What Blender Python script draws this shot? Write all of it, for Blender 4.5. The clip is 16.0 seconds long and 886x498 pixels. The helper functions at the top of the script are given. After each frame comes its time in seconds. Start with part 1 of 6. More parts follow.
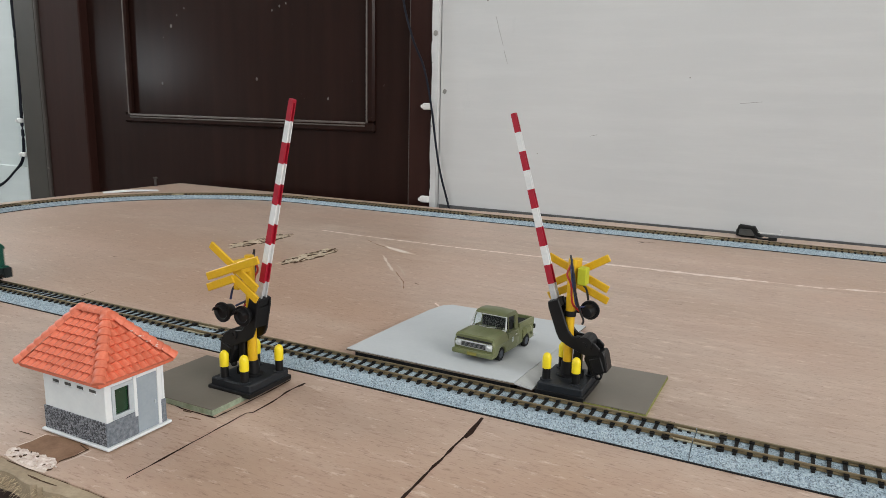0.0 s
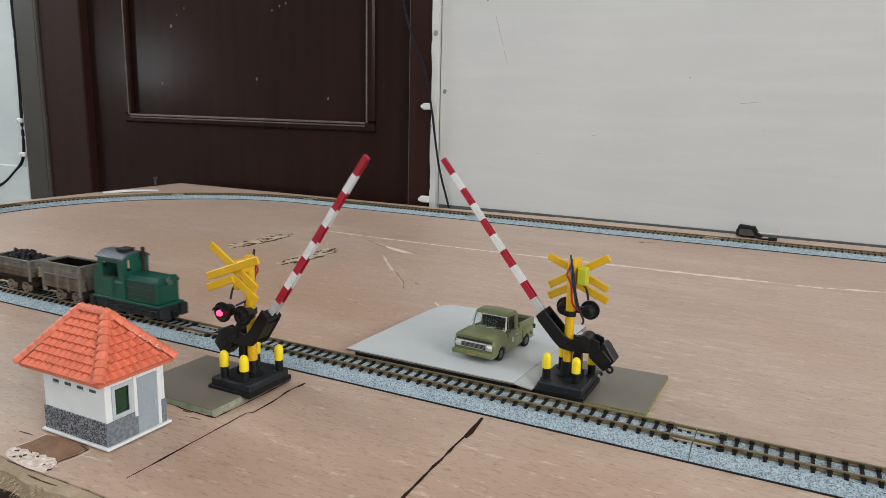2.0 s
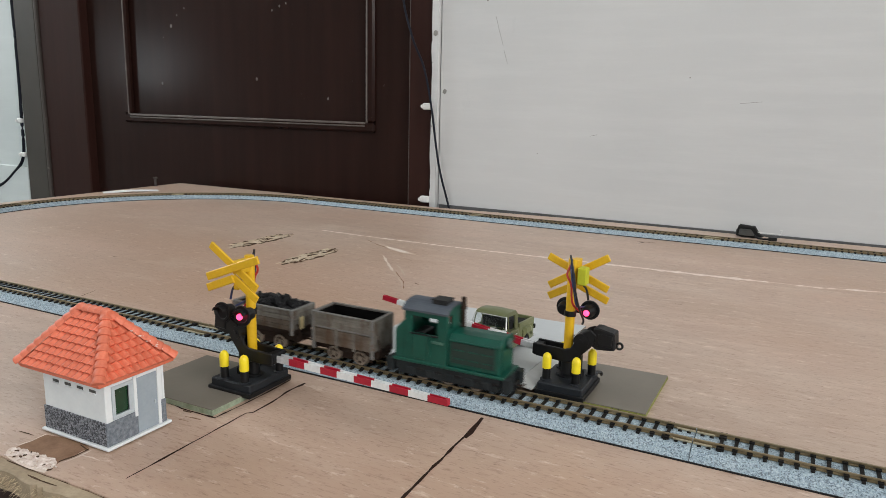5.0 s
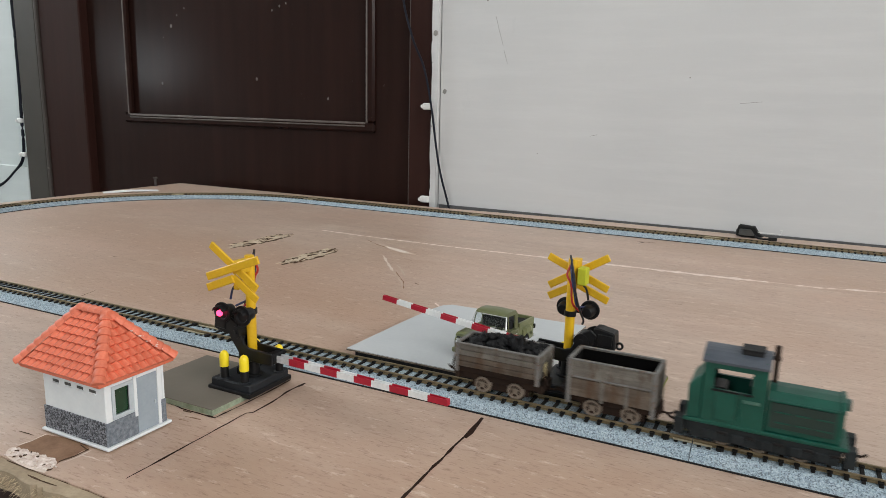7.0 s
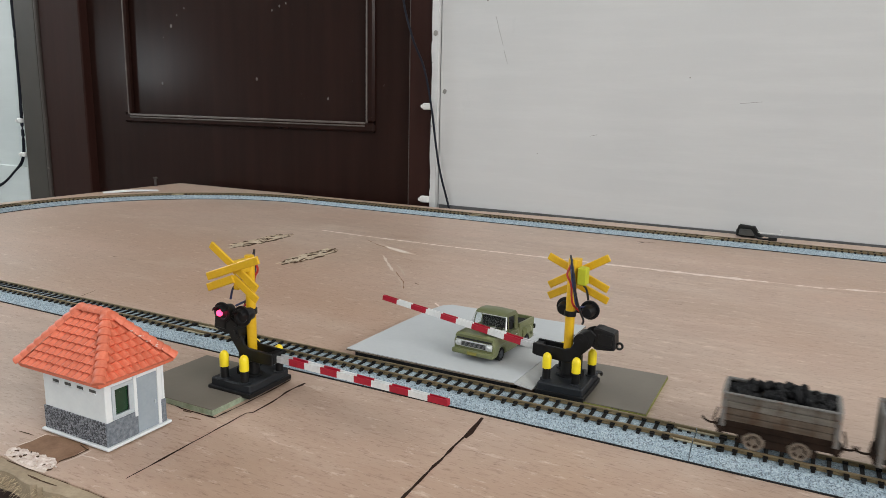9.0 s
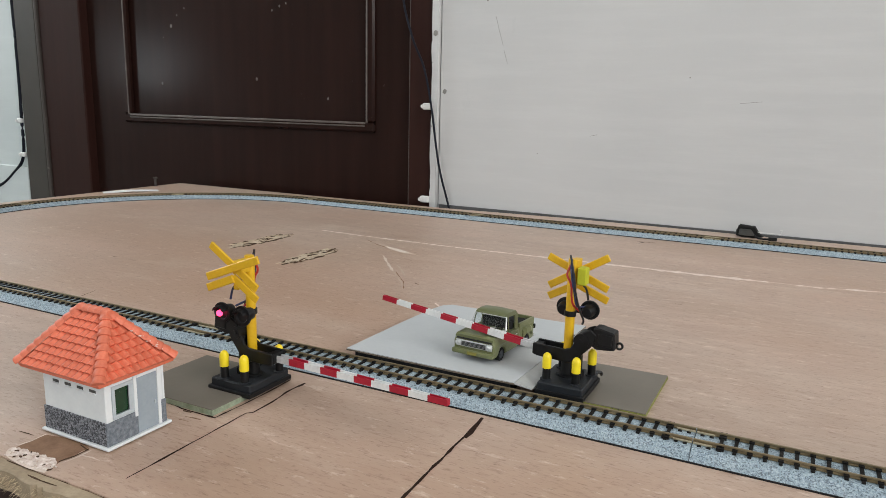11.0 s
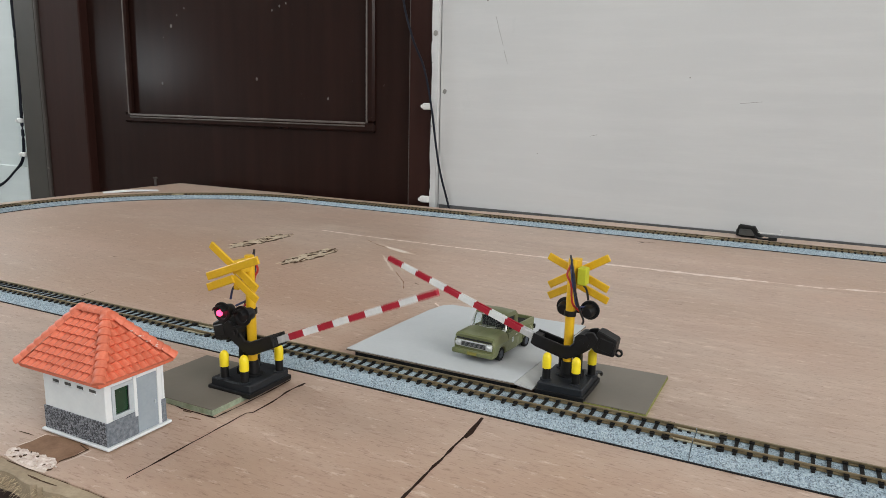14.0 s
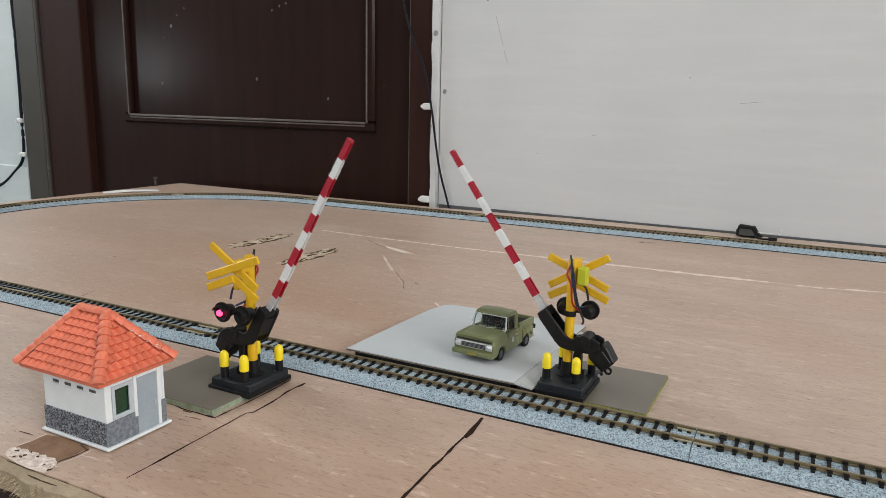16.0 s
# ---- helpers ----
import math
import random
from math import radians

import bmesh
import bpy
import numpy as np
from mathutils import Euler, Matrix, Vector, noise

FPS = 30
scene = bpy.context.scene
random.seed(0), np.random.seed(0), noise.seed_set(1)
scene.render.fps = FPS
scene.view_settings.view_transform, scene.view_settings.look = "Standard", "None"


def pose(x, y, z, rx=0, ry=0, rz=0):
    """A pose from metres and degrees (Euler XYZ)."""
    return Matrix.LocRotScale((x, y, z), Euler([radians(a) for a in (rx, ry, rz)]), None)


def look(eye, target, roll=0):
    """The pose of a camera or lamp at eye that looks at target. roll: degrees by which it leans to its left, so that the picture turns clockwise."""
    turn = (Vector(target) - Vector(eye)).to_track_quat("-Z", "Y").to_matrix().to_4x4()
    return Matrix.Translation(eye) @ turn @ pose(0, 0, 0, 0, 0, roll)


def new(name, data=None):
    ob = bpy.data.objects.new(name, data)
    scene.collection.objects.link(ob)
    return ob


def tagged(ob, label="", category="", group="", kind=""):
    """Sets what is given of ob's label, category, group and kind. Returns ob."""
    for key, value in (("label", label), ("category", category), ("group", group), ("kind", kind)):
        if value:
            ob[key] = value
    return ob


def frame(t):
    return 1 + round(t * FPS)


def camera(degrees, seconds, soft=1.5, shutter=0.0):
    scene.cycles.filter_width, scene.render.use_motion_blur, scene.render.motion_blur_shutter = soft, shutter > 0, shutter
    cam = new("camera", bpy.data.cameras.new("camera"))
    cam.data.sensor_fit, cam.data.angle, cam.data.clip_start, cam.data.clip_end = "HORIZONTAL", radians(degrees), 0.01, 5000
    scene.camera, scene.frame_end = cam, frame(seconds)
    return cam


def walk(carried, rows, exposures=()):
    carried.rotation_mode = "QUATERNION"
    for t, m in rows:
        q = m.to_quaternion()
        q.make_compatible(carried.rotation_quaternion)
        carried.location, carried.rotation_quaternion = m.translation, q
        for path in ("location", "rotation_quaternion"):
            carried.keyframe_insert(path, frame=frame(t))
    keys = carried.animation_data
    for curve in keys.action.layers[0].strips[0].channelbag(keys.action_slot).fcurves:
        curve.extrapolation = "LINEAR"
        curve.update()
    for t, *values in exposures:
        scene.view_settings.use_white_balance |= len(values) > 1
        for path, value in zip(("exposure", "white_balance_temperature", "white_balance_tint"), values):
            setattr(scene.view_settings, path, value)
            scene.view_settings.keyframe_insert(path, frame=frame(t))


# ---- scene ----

# ---------------------------------------------------------------- camera
MM = 0.001
EYE = (0.02557, -0.24507, 0.12157)
AIM = (EYE[0] - 0.44378, EYE[1] + 0.87387, EYE[2] - 0.19865)
cam = camera(64.06, 16.0, soft=0.75, shutter=0.8)
walk(cam, [(0.0, look(EYE, AIM, 1.318)), (16.0, look(EYE, AIM, 1.318))])

# ---------------------------------------------------------------- light
world = bpy.data.worlds.new("daylight")
scene.world = world
world.use_nodes = True
wn = world.node_tree
sky = wn.nodes.new("ShaderNodeTexSky")
sky.sky_type = 'NISHITA'
sky.sun_disc = False
sky.sun_elevation = radians(40)
sky.sun_rotation = radians(70)
wn.links.new(sky.outputs[0], wn.nodes["Background"].inputs[0])
wn.nodes["Background"].inputs[1].default_value = 0.1


def area_lamp(name, eye, target, w, h, watts, colour):
    """A rectangular area lamp for daylight; the south and west ones are added helpers."""
    lamp = bpy.data.lights.new(name, 'AREA')
    lamp.shape, lamp.size, lamp.size_y, lamp.energy, lamp.color = 'RECTANGLE', w, h, watts, colour
    ob = new(name, lamp)
    ob.matrix_world = look(eye, target)
    return ob


area_lamp("window_light_east", (2.26, -0.9, 1.25), (0.0, -0.9, 0.95), 1.5, 1.3, 65, (1.0, 0.99, 0.97))
# added fill from behind the camera, evens out the wall and door
area_lamp("fill_light_south", (-0.6, -2.66, 1.35), (-0.6, 0.0, 1.05), 1.3, 1.1, 19, (0.96, 0.985, 1.0))
# made-up low lamp, there only to put the soft highlight on the door
area_lamp("added_light_west", (-2.29, -0.68, 0.26), (0.0, -0.68, 0.26), 0.12, 0.17, 1.0, (0.9, 0.96, 1.0))
# made-up fill lamp that brightens the far left of the table
area_lamp("added_light_west", (-2.29, 0.0, 1.15), (0.0, 0.1, 0.2), 0.8, 1.0, 25, (0.94, 0.98, 1.0))
scene.view_settings.exposure = -0.25


# ---------------------------------------------------------------- materials
def nodes_of(name):
    m = bpy.data.materials.new(name)
    m.use_nodes = True
    t = m.node_tree
    return m, t, t.nodes["Principled BSDF"]


def node(t, kind, **vals):
    n = t.nodes.new(kind)
    for k, v in vals.items():
        n.inputs[k.replace("_", " ")].default_value = v
    return n


def coords(t, scale=(1, 1, 1)):
    tc = t.nodes.new("ShaderNodeTexCoord")
    mp = node(t, "ShaderNodeMapping", Scale=scale)
    t.links.new(tc.outputs["Object"], mp.inputs["Vector"])
    return mp.outputs["Vector"]


def ramp(t, fac, stops):
    r = t.nodes.new("ShaderNodeValToRGB")
    e = r.color_ramp.elements
    while len(e) < len(stops):
        e.new(0.5)
    for k, (p, c) in enumerate(stops):
        e[k].position, e[k].color = p, (*c, 1)
    t.links.new(fac, r.inputs["Fac"])
    return r.outputs["Color"]


def mixed(t, fac, a, b, mode='MIX'):
    m = t.nodes.new("ShaderNodeMix")
    m.data_type, m.blend_type = 'RGBA', mode
    ins = [s for s in m.inputs if s.enabled]
    for sock, v in zip(ins, (fac, a, b)):
        if isinstance(v, (int, float)):
            sock.default_value = v
        elif isinstance(v, tuple):
            sock.default_value = (*v, 1)
        else:
            t.links.new(v, sock)
    return [o for o in m.outputs if o.enabled][0]


def noise_of(t, scale, detail=3.0, vec=None, rough=0.55):
    n = node(t, "ShaderNodeTexNoise", Scale=scale, Detail=detail, Roughness=rough)
    t.links.new(vec if vec is not None else coords(t), n.inputs["Vector"])
    return n.outputs["Fac"]


def bumped(t, b, fac, strength, dist):
    n = node(t, "ShaderNodeBump", Strength=strength, Distance=dist)
    t.links.new(fac, n.inputs["Height"])
    t.links.new(n.outputs["Normal"], b.inputs["Normal"])


def surface(name, dark, light, rough=0.5, metal=0.0, gloss=0.5, big=60.0, fine=900.0, bump=0.15, dist=0.0002, wear=None, wear_at=0.64, per_piece=0.0):
    """A colour that drifts between two tones at two scales, with fine relief and, if given, a tone of wear."""
    m, t, b = nodes_of(name)
    n1 = noise_of(t, big, 4)
    n2 = noise_of(t, fine, 3)
    col = ramp(t, n1, [(0.3, dark), (0.7, light)])
    col = mixed(t, 0.35, col, ramp(t, n2, [(0.3, dark), (0.7, light)]))
    if wear:
        n3 = noise_of(t, big * 2.7, 6, rough=0.7)
        col = mixed(t, ramp(t, n3, [(wear_at, (0, 0, 0)), (wear_at + 0.08, (1, 1, 1))]), col, wear)
    if per_piece:
        oi = t.nodes.new("ShaderNodeObjectInfo")
        hs = t.nodes.new("ShaderNodeHueSaturation")
        mr = node(t, "ShaderNodeMapRange", To_Min=1 - per_piece, To_Max=1 + per_piece)
        t.links.new(oi.outputs["Random"], mr.inputs["Value"])
        t.links.new(mr.outputs["Result"], hs.inputs["Value"])
        t.links.new(col, hs.inputs["Color"])
        col = hs.outputs["Color"]
    t.links.new(col, b.inputs["Base Color"])
    rr = node(t, "ShaderNodeMapRange", To_Min=max(0.03, rough - 0.1), To_Max=min(1, rough + 0.12))
    t.links.new(n2, rr.inputs["Value"])
    t.links.new(rr.outputs["Result"], b.inputs["Roughness"])
    b.inputs["Metallic"].default_value = metal
    b.inputs["Specular IOR Level"].default_value = gloss
    bumped(t, b, n2, bump, dist)
    return m


def plywood():
    m, t, b = nodes_of("plywood")
    grain = noise_of(t, 1.0, 7, coords(t, (34, 115, 60)), 0.66)
    broad = noise_of(t, 1.0, 5, coords(t, (4.0, 13, 8)), 0.6)
    pores = noise_of(t, 1.0, 4, coords(t, (230, 1000, 700)), 0.65)
    flecks = noise_of(t, 1.0, 5, coords(t, (95, 380, 300)), 0.75)
    pale = noise_of(t, 1.0, 6, coords(t, (75, 230, 200)), 0.75)
    blotch = noise_of(t, 1.0, 6, coords(t, (11, 26, 20)), 0.65)
    pink = noise_of(t, 5.0, 5, coords(t, (0.6, 1, 1)), 0.6)
    col = ramp(t, grain, [(0.30, (0.375, 0.262, 0.198)), (0.5, (0.463, 0.342, 0.266)), (0.70, (0.560, 0.432, 0.350))])
    col = mixed(t, 0.4, col, ramp(t, broad, [(0.33, (0.372, 0.258, 0.196)), (0.67, (0.560, 0.437, 0.355))]))
    col = mixed(t, ramp(t, pink, [(0.42, (0, 0, 0)), (0.66, (0.5, 0.5, 0.5))]), col, (0.590, 0.385, 0.295))
    tan = noise_of(t, 3.2, 5, coords(t, (0.8, 1.3, 1)), 0.6)
    col = mixed(t, ramp(t, tan, [(0.44, (0, 0, 0)), (0.64, (0.6, 0.6, 0.6))]), col, (0.415, 0.268, 0.178))
    col = mixed(t, ramp(t, blotch, [(0.54, (0, 0, 0)), (0.74, (0.5, 0.5, 0.5))]), col, (0.615, 0.495, 0.405))
    col = mixed(t, ramp(t, flecks, [(0.55, (0, 0, 0)), (0.73, (0.68, 0.68, 0.68))]), col, (0.250, 0.146, 0.095))
    col = mixed(t, ramp(t, pale, [(0.57, (0, 0, 0)), (0.72, (0.8, 0.8, 0.8))]), col, (0.740, 0.620, 0.525))
    col = mixed(t, ramp(t, pores, [(0.56, (0, 0, 0)), (0.73, (0.8, 0.8, 0.8))]), col, (0.200, 0.112, 0.070))
    t.links.new(col, b.inputs["Base Color"])
    rr = node(t, "ShaderNodeMapRange", To_Min=0.34, To_Max=0.52)
    t.links.new(grain, rr.inputs["Value"])
    t.links.new(rr.outputs["Result"], b.inputs["Roughness"])
    b.inputs["Specular IOR Level"].default_value = 0.65
    bumped(t, b, pores, 0.2, 0.0003)
    return m


def ballast():
    m, t, b = nodes_of("moulded ballast")
    v = node(t, "ShaderNodeTexVoronoi", Scale=2350.0)
    t.links.new(coords(t), v.inputs["Vector"])
    sep = t.nodes.new("ShaderNodeSeparateColor")
    t.links.new(v.outputs["Color"], sep.inputs["Color"])
    col = ramp(t, sep.outputs[0], [(0.0, (0.045, 0.070, 0.095)), (0.14, (0.085, 0.12, 0.155)), (0.34, (0.235, 0.32, 0.385)), (0.75, (0.335, 0.43, 0.50)), (1.0, (0.50, 0.60, 0.655))])
    col = mixed(t, 0.3, col, ramp(t, noise_of(t, 120, 3), [(0.3, (0.25, 0.315, 0.355)), (0.7, (0.44, 0.50, 0.52))]))
    t.links.new(col, b.inputs["Base Color"])
    b.inputs["Roughness"].default_value = 0.75
    bumped(t, b, v.outputs["Distance"], 0.5, 0.0004)
    return m


def plaster(name, a, c, scale):
    m, t, b = nodes_of(name)
    n1, n2, n3 = noise_of(t, scale, 4), noise_of(t, 160, 4), noise_of(t, 30, 6, coords(t, (1, 1, 0.35)), 0.7)
    col = ramp(t, n1, [(0.3, a), (0.7, c)])
    col = mixed(t, ramp(t, n3, [(0.66, (0, 0, 0)), (0.8, (0.35, 0.35, 0.35))]), col, tuple(x * 0.78 for x in a))
    brush = noise_of(t, 1.0, 6, coords(t, (7, 7, 75)), 0.7)
    col = mixed(t, ramp(t, brush, [(0.45, (0, 0, 0)), (0.75, (0.4, 0.4, 0.4))]), col, tuple(x * 1.1 for x in c))
    t.links.new(col, b.inputs["Base Color"])
    b.inputs["Roughness"].default_value = 0.5
    both = t.nodes.new("ShaderNodeMath")
    both.operation = 'ADD'
    t.links.new(n2, both.inputs[0])
    t.links.new(brush, both.inputs[1])
    bumped(t, b, both.outputs[0], 0.07, 0.0016)
    return m


def varnished(name, dark, light, rough):
    m, t, b = nodes_of(name)
    g = noise_of(t, 1.0, 4, coords(t, (60, 60, 4)), 0.6)
    s = noise_of(t, 9, 4)
    col = ramp(t, g, [(0.3, dark), (0.72, light)])
    specks = noise_of(t, 190, 2)
    col = mixed(t, ramp(t, specks, [(0.79, (0, 0, 0)), (0.82, (0.5, 0.5, 0.5))]), col, (0.22, 0.19, 0.17))
    t.links.new(col, b.inputs["Base Color"])
    r = node(t, "ShaderNodeMapRange", To_Min=rough - 0.06, To_Max=rough + 0.14)
    t.links.new(s, r.inputs["Value"])
    t.links.new(r.outputs["Result"], b.inputs["Roughness"])
    b.inputs["Specular IOR Level"].default_value = 0.125
    bumped(t, b, g, 0.05, 0.001)
    return m


def streaked(name, dark, light, rust, rust_at):
    """Old painted planks: grain along the board, dirt and rust run down it."""
    m, t, b = nodes_of(name)
    grain = noise_of(t, 1.0, 4, coords(t, (90, 400, 900)), 0.6)
    runs = noise_of(t, 1.0, 5, coords(t, (420, 420, 90)), 0.65)
    patches = noise_of(t, 1.0, 5, coords(t, (120, 120, 110)), 0.65)
    fine = noise_of(t, 1500, 3)
    col = ramp(t, patches, [(0.32, dark), (0.68, light)])
    col = mixed(t, 0.4, col, ramp(t, grain, [(0.3, dark), (0.7, light)]))
    col = mixed(t, ramp(t, runs, [(rust_at, (0, 0, 0)), (rust_at + 0.16, (0.85, 0.85, 0.85))]), col, rust)
    col = mixed(t, ramp(t, fine, [(0.60, (0, 0, 0)), (0.72, (0.5, 0.5, 0.5))]), col, tuple(c * 0.35 for c in dark))
    oi = t.nodes.new("ShaderNodeObjectInfo")
    hs = t.nodes.new("ShaderNodeHueSaturation")
    mr = node(t, "ShaderNodeMapRange", To_Min=0.88, To_Max=1.14)
    t.links.new(oi.outputs["Random"], mr.inputs["Value"])
    t.links.new(mr.outputs["Result"], hs.inputs["Value"])
    t.links.new(col, hs.inputs["Color"])
    t.links.new(hs.outputs["Color"], b.inputs["Base Color"])
    b.inputs["Roughness"].default_value = 0.8
    b.inputs["Specular IOR Level"].default_value = 0.25
    bumped(t, b, grain, 0.4, 0.0003)
    return m


def speckled():
    m, t, b = nodes_of("speckled grey stone dado")
    v = node(t, "ShaderNodeTexVoronoi", Scale=2000.0)
    t.links.new(coords(t), v.inputs["Vector"])
    sep = t.nodes.new("ShaderNodeSeparateColor")
    t.links.new(v.outputs["Color"], sep.inputs["Color"])
    col = ramp(t, sep.outputs[0], [(0.0, (0.02, 0.022, 0.026)), (0.3, (0.06, 0.065, 0.075)), (0.6, (0.16, 0.17, 0.19)), (1.0, (0.30, 0.31, 0.34))])
    t.links.new(col, b.inputs["Base Color"])
    b.inputs["Roughness"].default_value = 0.8
    bumped(t, b, v.outputs["Distance"], 0.6, 0.0003)
    return m


def glowing(name, colour, strength):
    m, t, b = nodes_of(name)
    b.inputs["Base Color"].default_value = (*colour, 1)
    b.inputs["Emission Color"].default_value = (*colour, 1)
    b.inputs["Emission Strength"].default_value = strength
    return m


def clear_glass(name):
    m, t, b = nodes_of(name)
    b.inputs["Base Color"].default_value = (0.85, 0.9, 0.9, 1)
    b.inputs["Roughness"].default_value = 0.05
    b.inputs["Transmission Weight"].default_value = 1.0
    b.inputs["IOR"].default_value = 1.35
    return m


PLY = plywood()
LIP = surface("raw khaki ply core", (0.23, 0.17, 0.105), (0.44, 0.35, 0.24), 0.8, big=90, fine=900, bump=0.5, wear=(0.13, 0.085, 0.05), wear_at=0.66)
PLY_EDGE = surface("raw ply edge", (0.34, 0.25, 0.15), (0.66, 0.54, 0.37), 0.8, big=200, fine=1500, bump=0.5)
SPLINTER = surface("pale torn wood", (0.40, 0.31, 0.22), (0.66, 0.56, 0.43), 0.8, big=300, fine=1500, bump=0.4)
SPLINTER_DARK = surface("dark torn wood", (0.040, 0.024, 0.014), (0.115, 0.068, 0.040), 0.85, gloss=0.12, big=300, fine=1500, bump=0.4)
SCUFF = surface("pale scuff", (0.66, 0.52, 0.45), (0.88, 0.78, 0.71), 0.7, big=200, fine=1200)
FAINT = surface("faint pale scuff", (0.50, 0.40, 0.325), (0.62, 0.52, 0.44), 0.7, big=200, fine=1200)
TORN_WHITE = surface("whitish torn fibre", (0.40, 0.27, 0.20), (0.90, 0.83, 0.78), 0.8, big=520, fine=1500, bump=0.5)
TORN_PALE = surface("pale torn fibre", (0.58, 0.47, 0.39), (0.74, 0.64, 0.56), 0.75, big=200, fine=1200)
VENEER = surface("bare brown wood under the veneer", (0.165, 0.090, 0.052), (0.29, 0.175, 0.110), 0.8, gloss=0.2, big=160, fine=1200, bump=0.4)
INK = surface("brown-black marker ink", (0.014, 0.007, 0.005), (0.040, 0.021, 0.015), 0.7, gloss=0.08, big=300, fine=1500)
BALLAST = ballast()
BLACK_BASE = surface("black plastic base", (0.006, 0.006, 0.007), (0.018, 0.018, 0.02), 0.5, gloss=0.25)
TIE = surface("dark brown plastic sleeper", (0.004, 0.004, 0.0038), (0.012, 0.011, 0.010), 0.6, gloss=0.2, per_piece=0.25)
RAIL = surface("tarnished nickel-brass rail", (0.19, 0.145, 0.082), (0.32, 0.255, 0.155), 0.38, 0.6, big=90, fine=700, wear=(0.12, 0.08, 0.05), wear_at=0.66)
JOINER = surface("pale metal rail joiner", (0.42, 0.37, 0.25), (0.62, 0.56, 0.40), 0.4, 0.5)
YELLOW = surface("yellow paint", (0.62, 0.345, 0.007), (0.77, 0.475, 0.012), 0.42, big=120, fine=900, wear=(0.50, 0.27, 0.008), wear_at=0.66)
BRIGHT_YELLOW = surface("bright yellow paint", (0.80, 0.60, 0.010), (0.92, 0.74, 0.02), 0.4, big=200, fine=900)
BLACK = surface("black plastic", (0.0035, 0.0035, 0.004), (0.009, 0.009, 0.010), 0.42, gloss=0.28, big=150, fine=900, wear=(0.03, 0.03, 0.033), wear_at=0.70)
DARK_GREY = surface("dark grey plastic base", (0.010, 0.0115, 0.014), (0.023, 0.026, 0.031), 0.48, gloss=0.3, big=120, fine=800, wear=(0.10, 0.10, 0.11), wear_at=0.69)
RED = surface("red paint", (0.32, 0.006, 0.022), (0.45, 0.012, 0.034), 0.42, big=200, fine=900)
WHITE = surface("white paint", (0.66, 0.68, 0.68), (0.82, 0.83, 0.82), 0.45, big=200, fine=900)
SILVER = surface("bare silver paint", (0.50, 0.51, 0.52), (0.75, 0.76, 0.77), 0.35, 0.35, big=300, fine=900)
BOARD = surface("grey-brown card", (0.135, 0.118, 0.094), (0.195, 0.172, 0.142), 0.42, big=30, fine=700, wear=(0.27, 0.245, 0.21), wear_at=0.68)
BOARD_EDGE = surface("yellow-green card edge", (0.14, 0.155, 0.03), (0.30, 0.32, 0.075), 0.6, big=200, fine=900, wear=(0.06, 0.06, 0.03), wear_at=0.56)
PALE_EDGE = surface("pale green card edge", (0.16, 0.19, 0.12), (0.36, 0.42, 0.31), 0.6, big=200, fine=900)
CARD = surface("pale grey cardboard", (0.46, 0.485, 0.50), (0.55, 0.57, 0.58), 0.6, big=22, fine=500, wear=(0.44, 0.46, 0.48), wear_at=0.70)
CARD_EDGE = surface("brown cardboard edge", (0.06, 0.045, 0.033), (0.22, 0.175, 0.13), 0.85, big=300, fine=1200, bump=0.5)
TAPE = surface("shiny pale tape", (0.36, 0.37, 0.365), (0.47, 0.48, 0.47), 0.38, big=120, fine=500, bump=0.3)
GREEN_CAR = surface("olive green car paint", (0.122, 0.136, 0.056), (0.172, 0.188, 0.086), 0.34, big=90, fine=900)
CHROME = surface("dull chrome", (0.52, 0.54, 0.55), (0.74, 0.75, 0.75), 0.3, 0.6, big=300, fine=900)
RUBBER = surface("black rubber tyre", (0.005, 0.005, 0.005), (0.014, 0.014, 0.013), 0.75, gloss=0.3)
RAG_GREY = surface("dull dark grey plastic", (0.035, 0.036, 0.034), (0.085, 0.086, 0.08), 0.5, big=160, fine=900)
SEAT = surface("dark interior", (0.010, 0.010, 0.011), (0.03, 0.03, 0.03), 0.7, gloss=0.25)
GLASS = clear_glass("clear glass")
LOCO_GREEN = surface("dark green loco paint", (0.003, 0.052, 0.035), (0.006, 0.084, 0.058), 0.40, gloss=0.35, big=90, fine=800, wear=(0.016, 0.050, 0.036), wear_at=0.66)
LOCO_ROOF = surface("slate grey roof paint", (0.042, 0.052, 0.068), (0.080, 0.092, 0.112), 0.5, big=90, fine=800)
LOCO_FRAME = surface("grey running gear", (0.007, 0.010, 0.011), (0.021, 0.026, 0.028), 0.6, gloss=0.22, big=150, fine=800, wear=(0.03, 0.03, 0.03), wear_at=0.6)
LOCO_PLATE = surface("worn green plate", (0.010, 0.085, 0.060), (0.10, 0.19, 0.15), 0.5, big=900, fine=2500)
LOCO_LAMP = surface("dull lamp glass", (0.03, 0.07, 0.06), (0.08, 0.13, 0.11), 0.3)
GRILLE = surface("dark radiator grille", (0.006, 0.020, 0.015), (0.013, 0.036, 0.028), 0.5)
WAGON = streaked("weathered grey wagon planks", (0.070, 0.063, 0.053), (0.195, 0.182, 0.160), (0.070, 0.045, 0.028), 0.49)
RUSTY = streaked("rust-stained wagon planks", (0.050, 0.038, 0.029), (0.160, 0.132, 0.104), (0.075, 0.042, 0.024), 0.46)
WAGON_IRON = surface("pale grey iron strap", (0.100, 0.098, 0.093), (0.185, 0.182, 0.173), 0.6, big=150, fine=900, wear=(0.12, 0.066, 0.04), wear_at=0.56)
WAGON_FRAME = surface("rusty brown underframe", (0.012, 0.008, 0.006), (0.044, 0.026, 0.018), 0.85, gloss=0.2, big=150, fine=900)
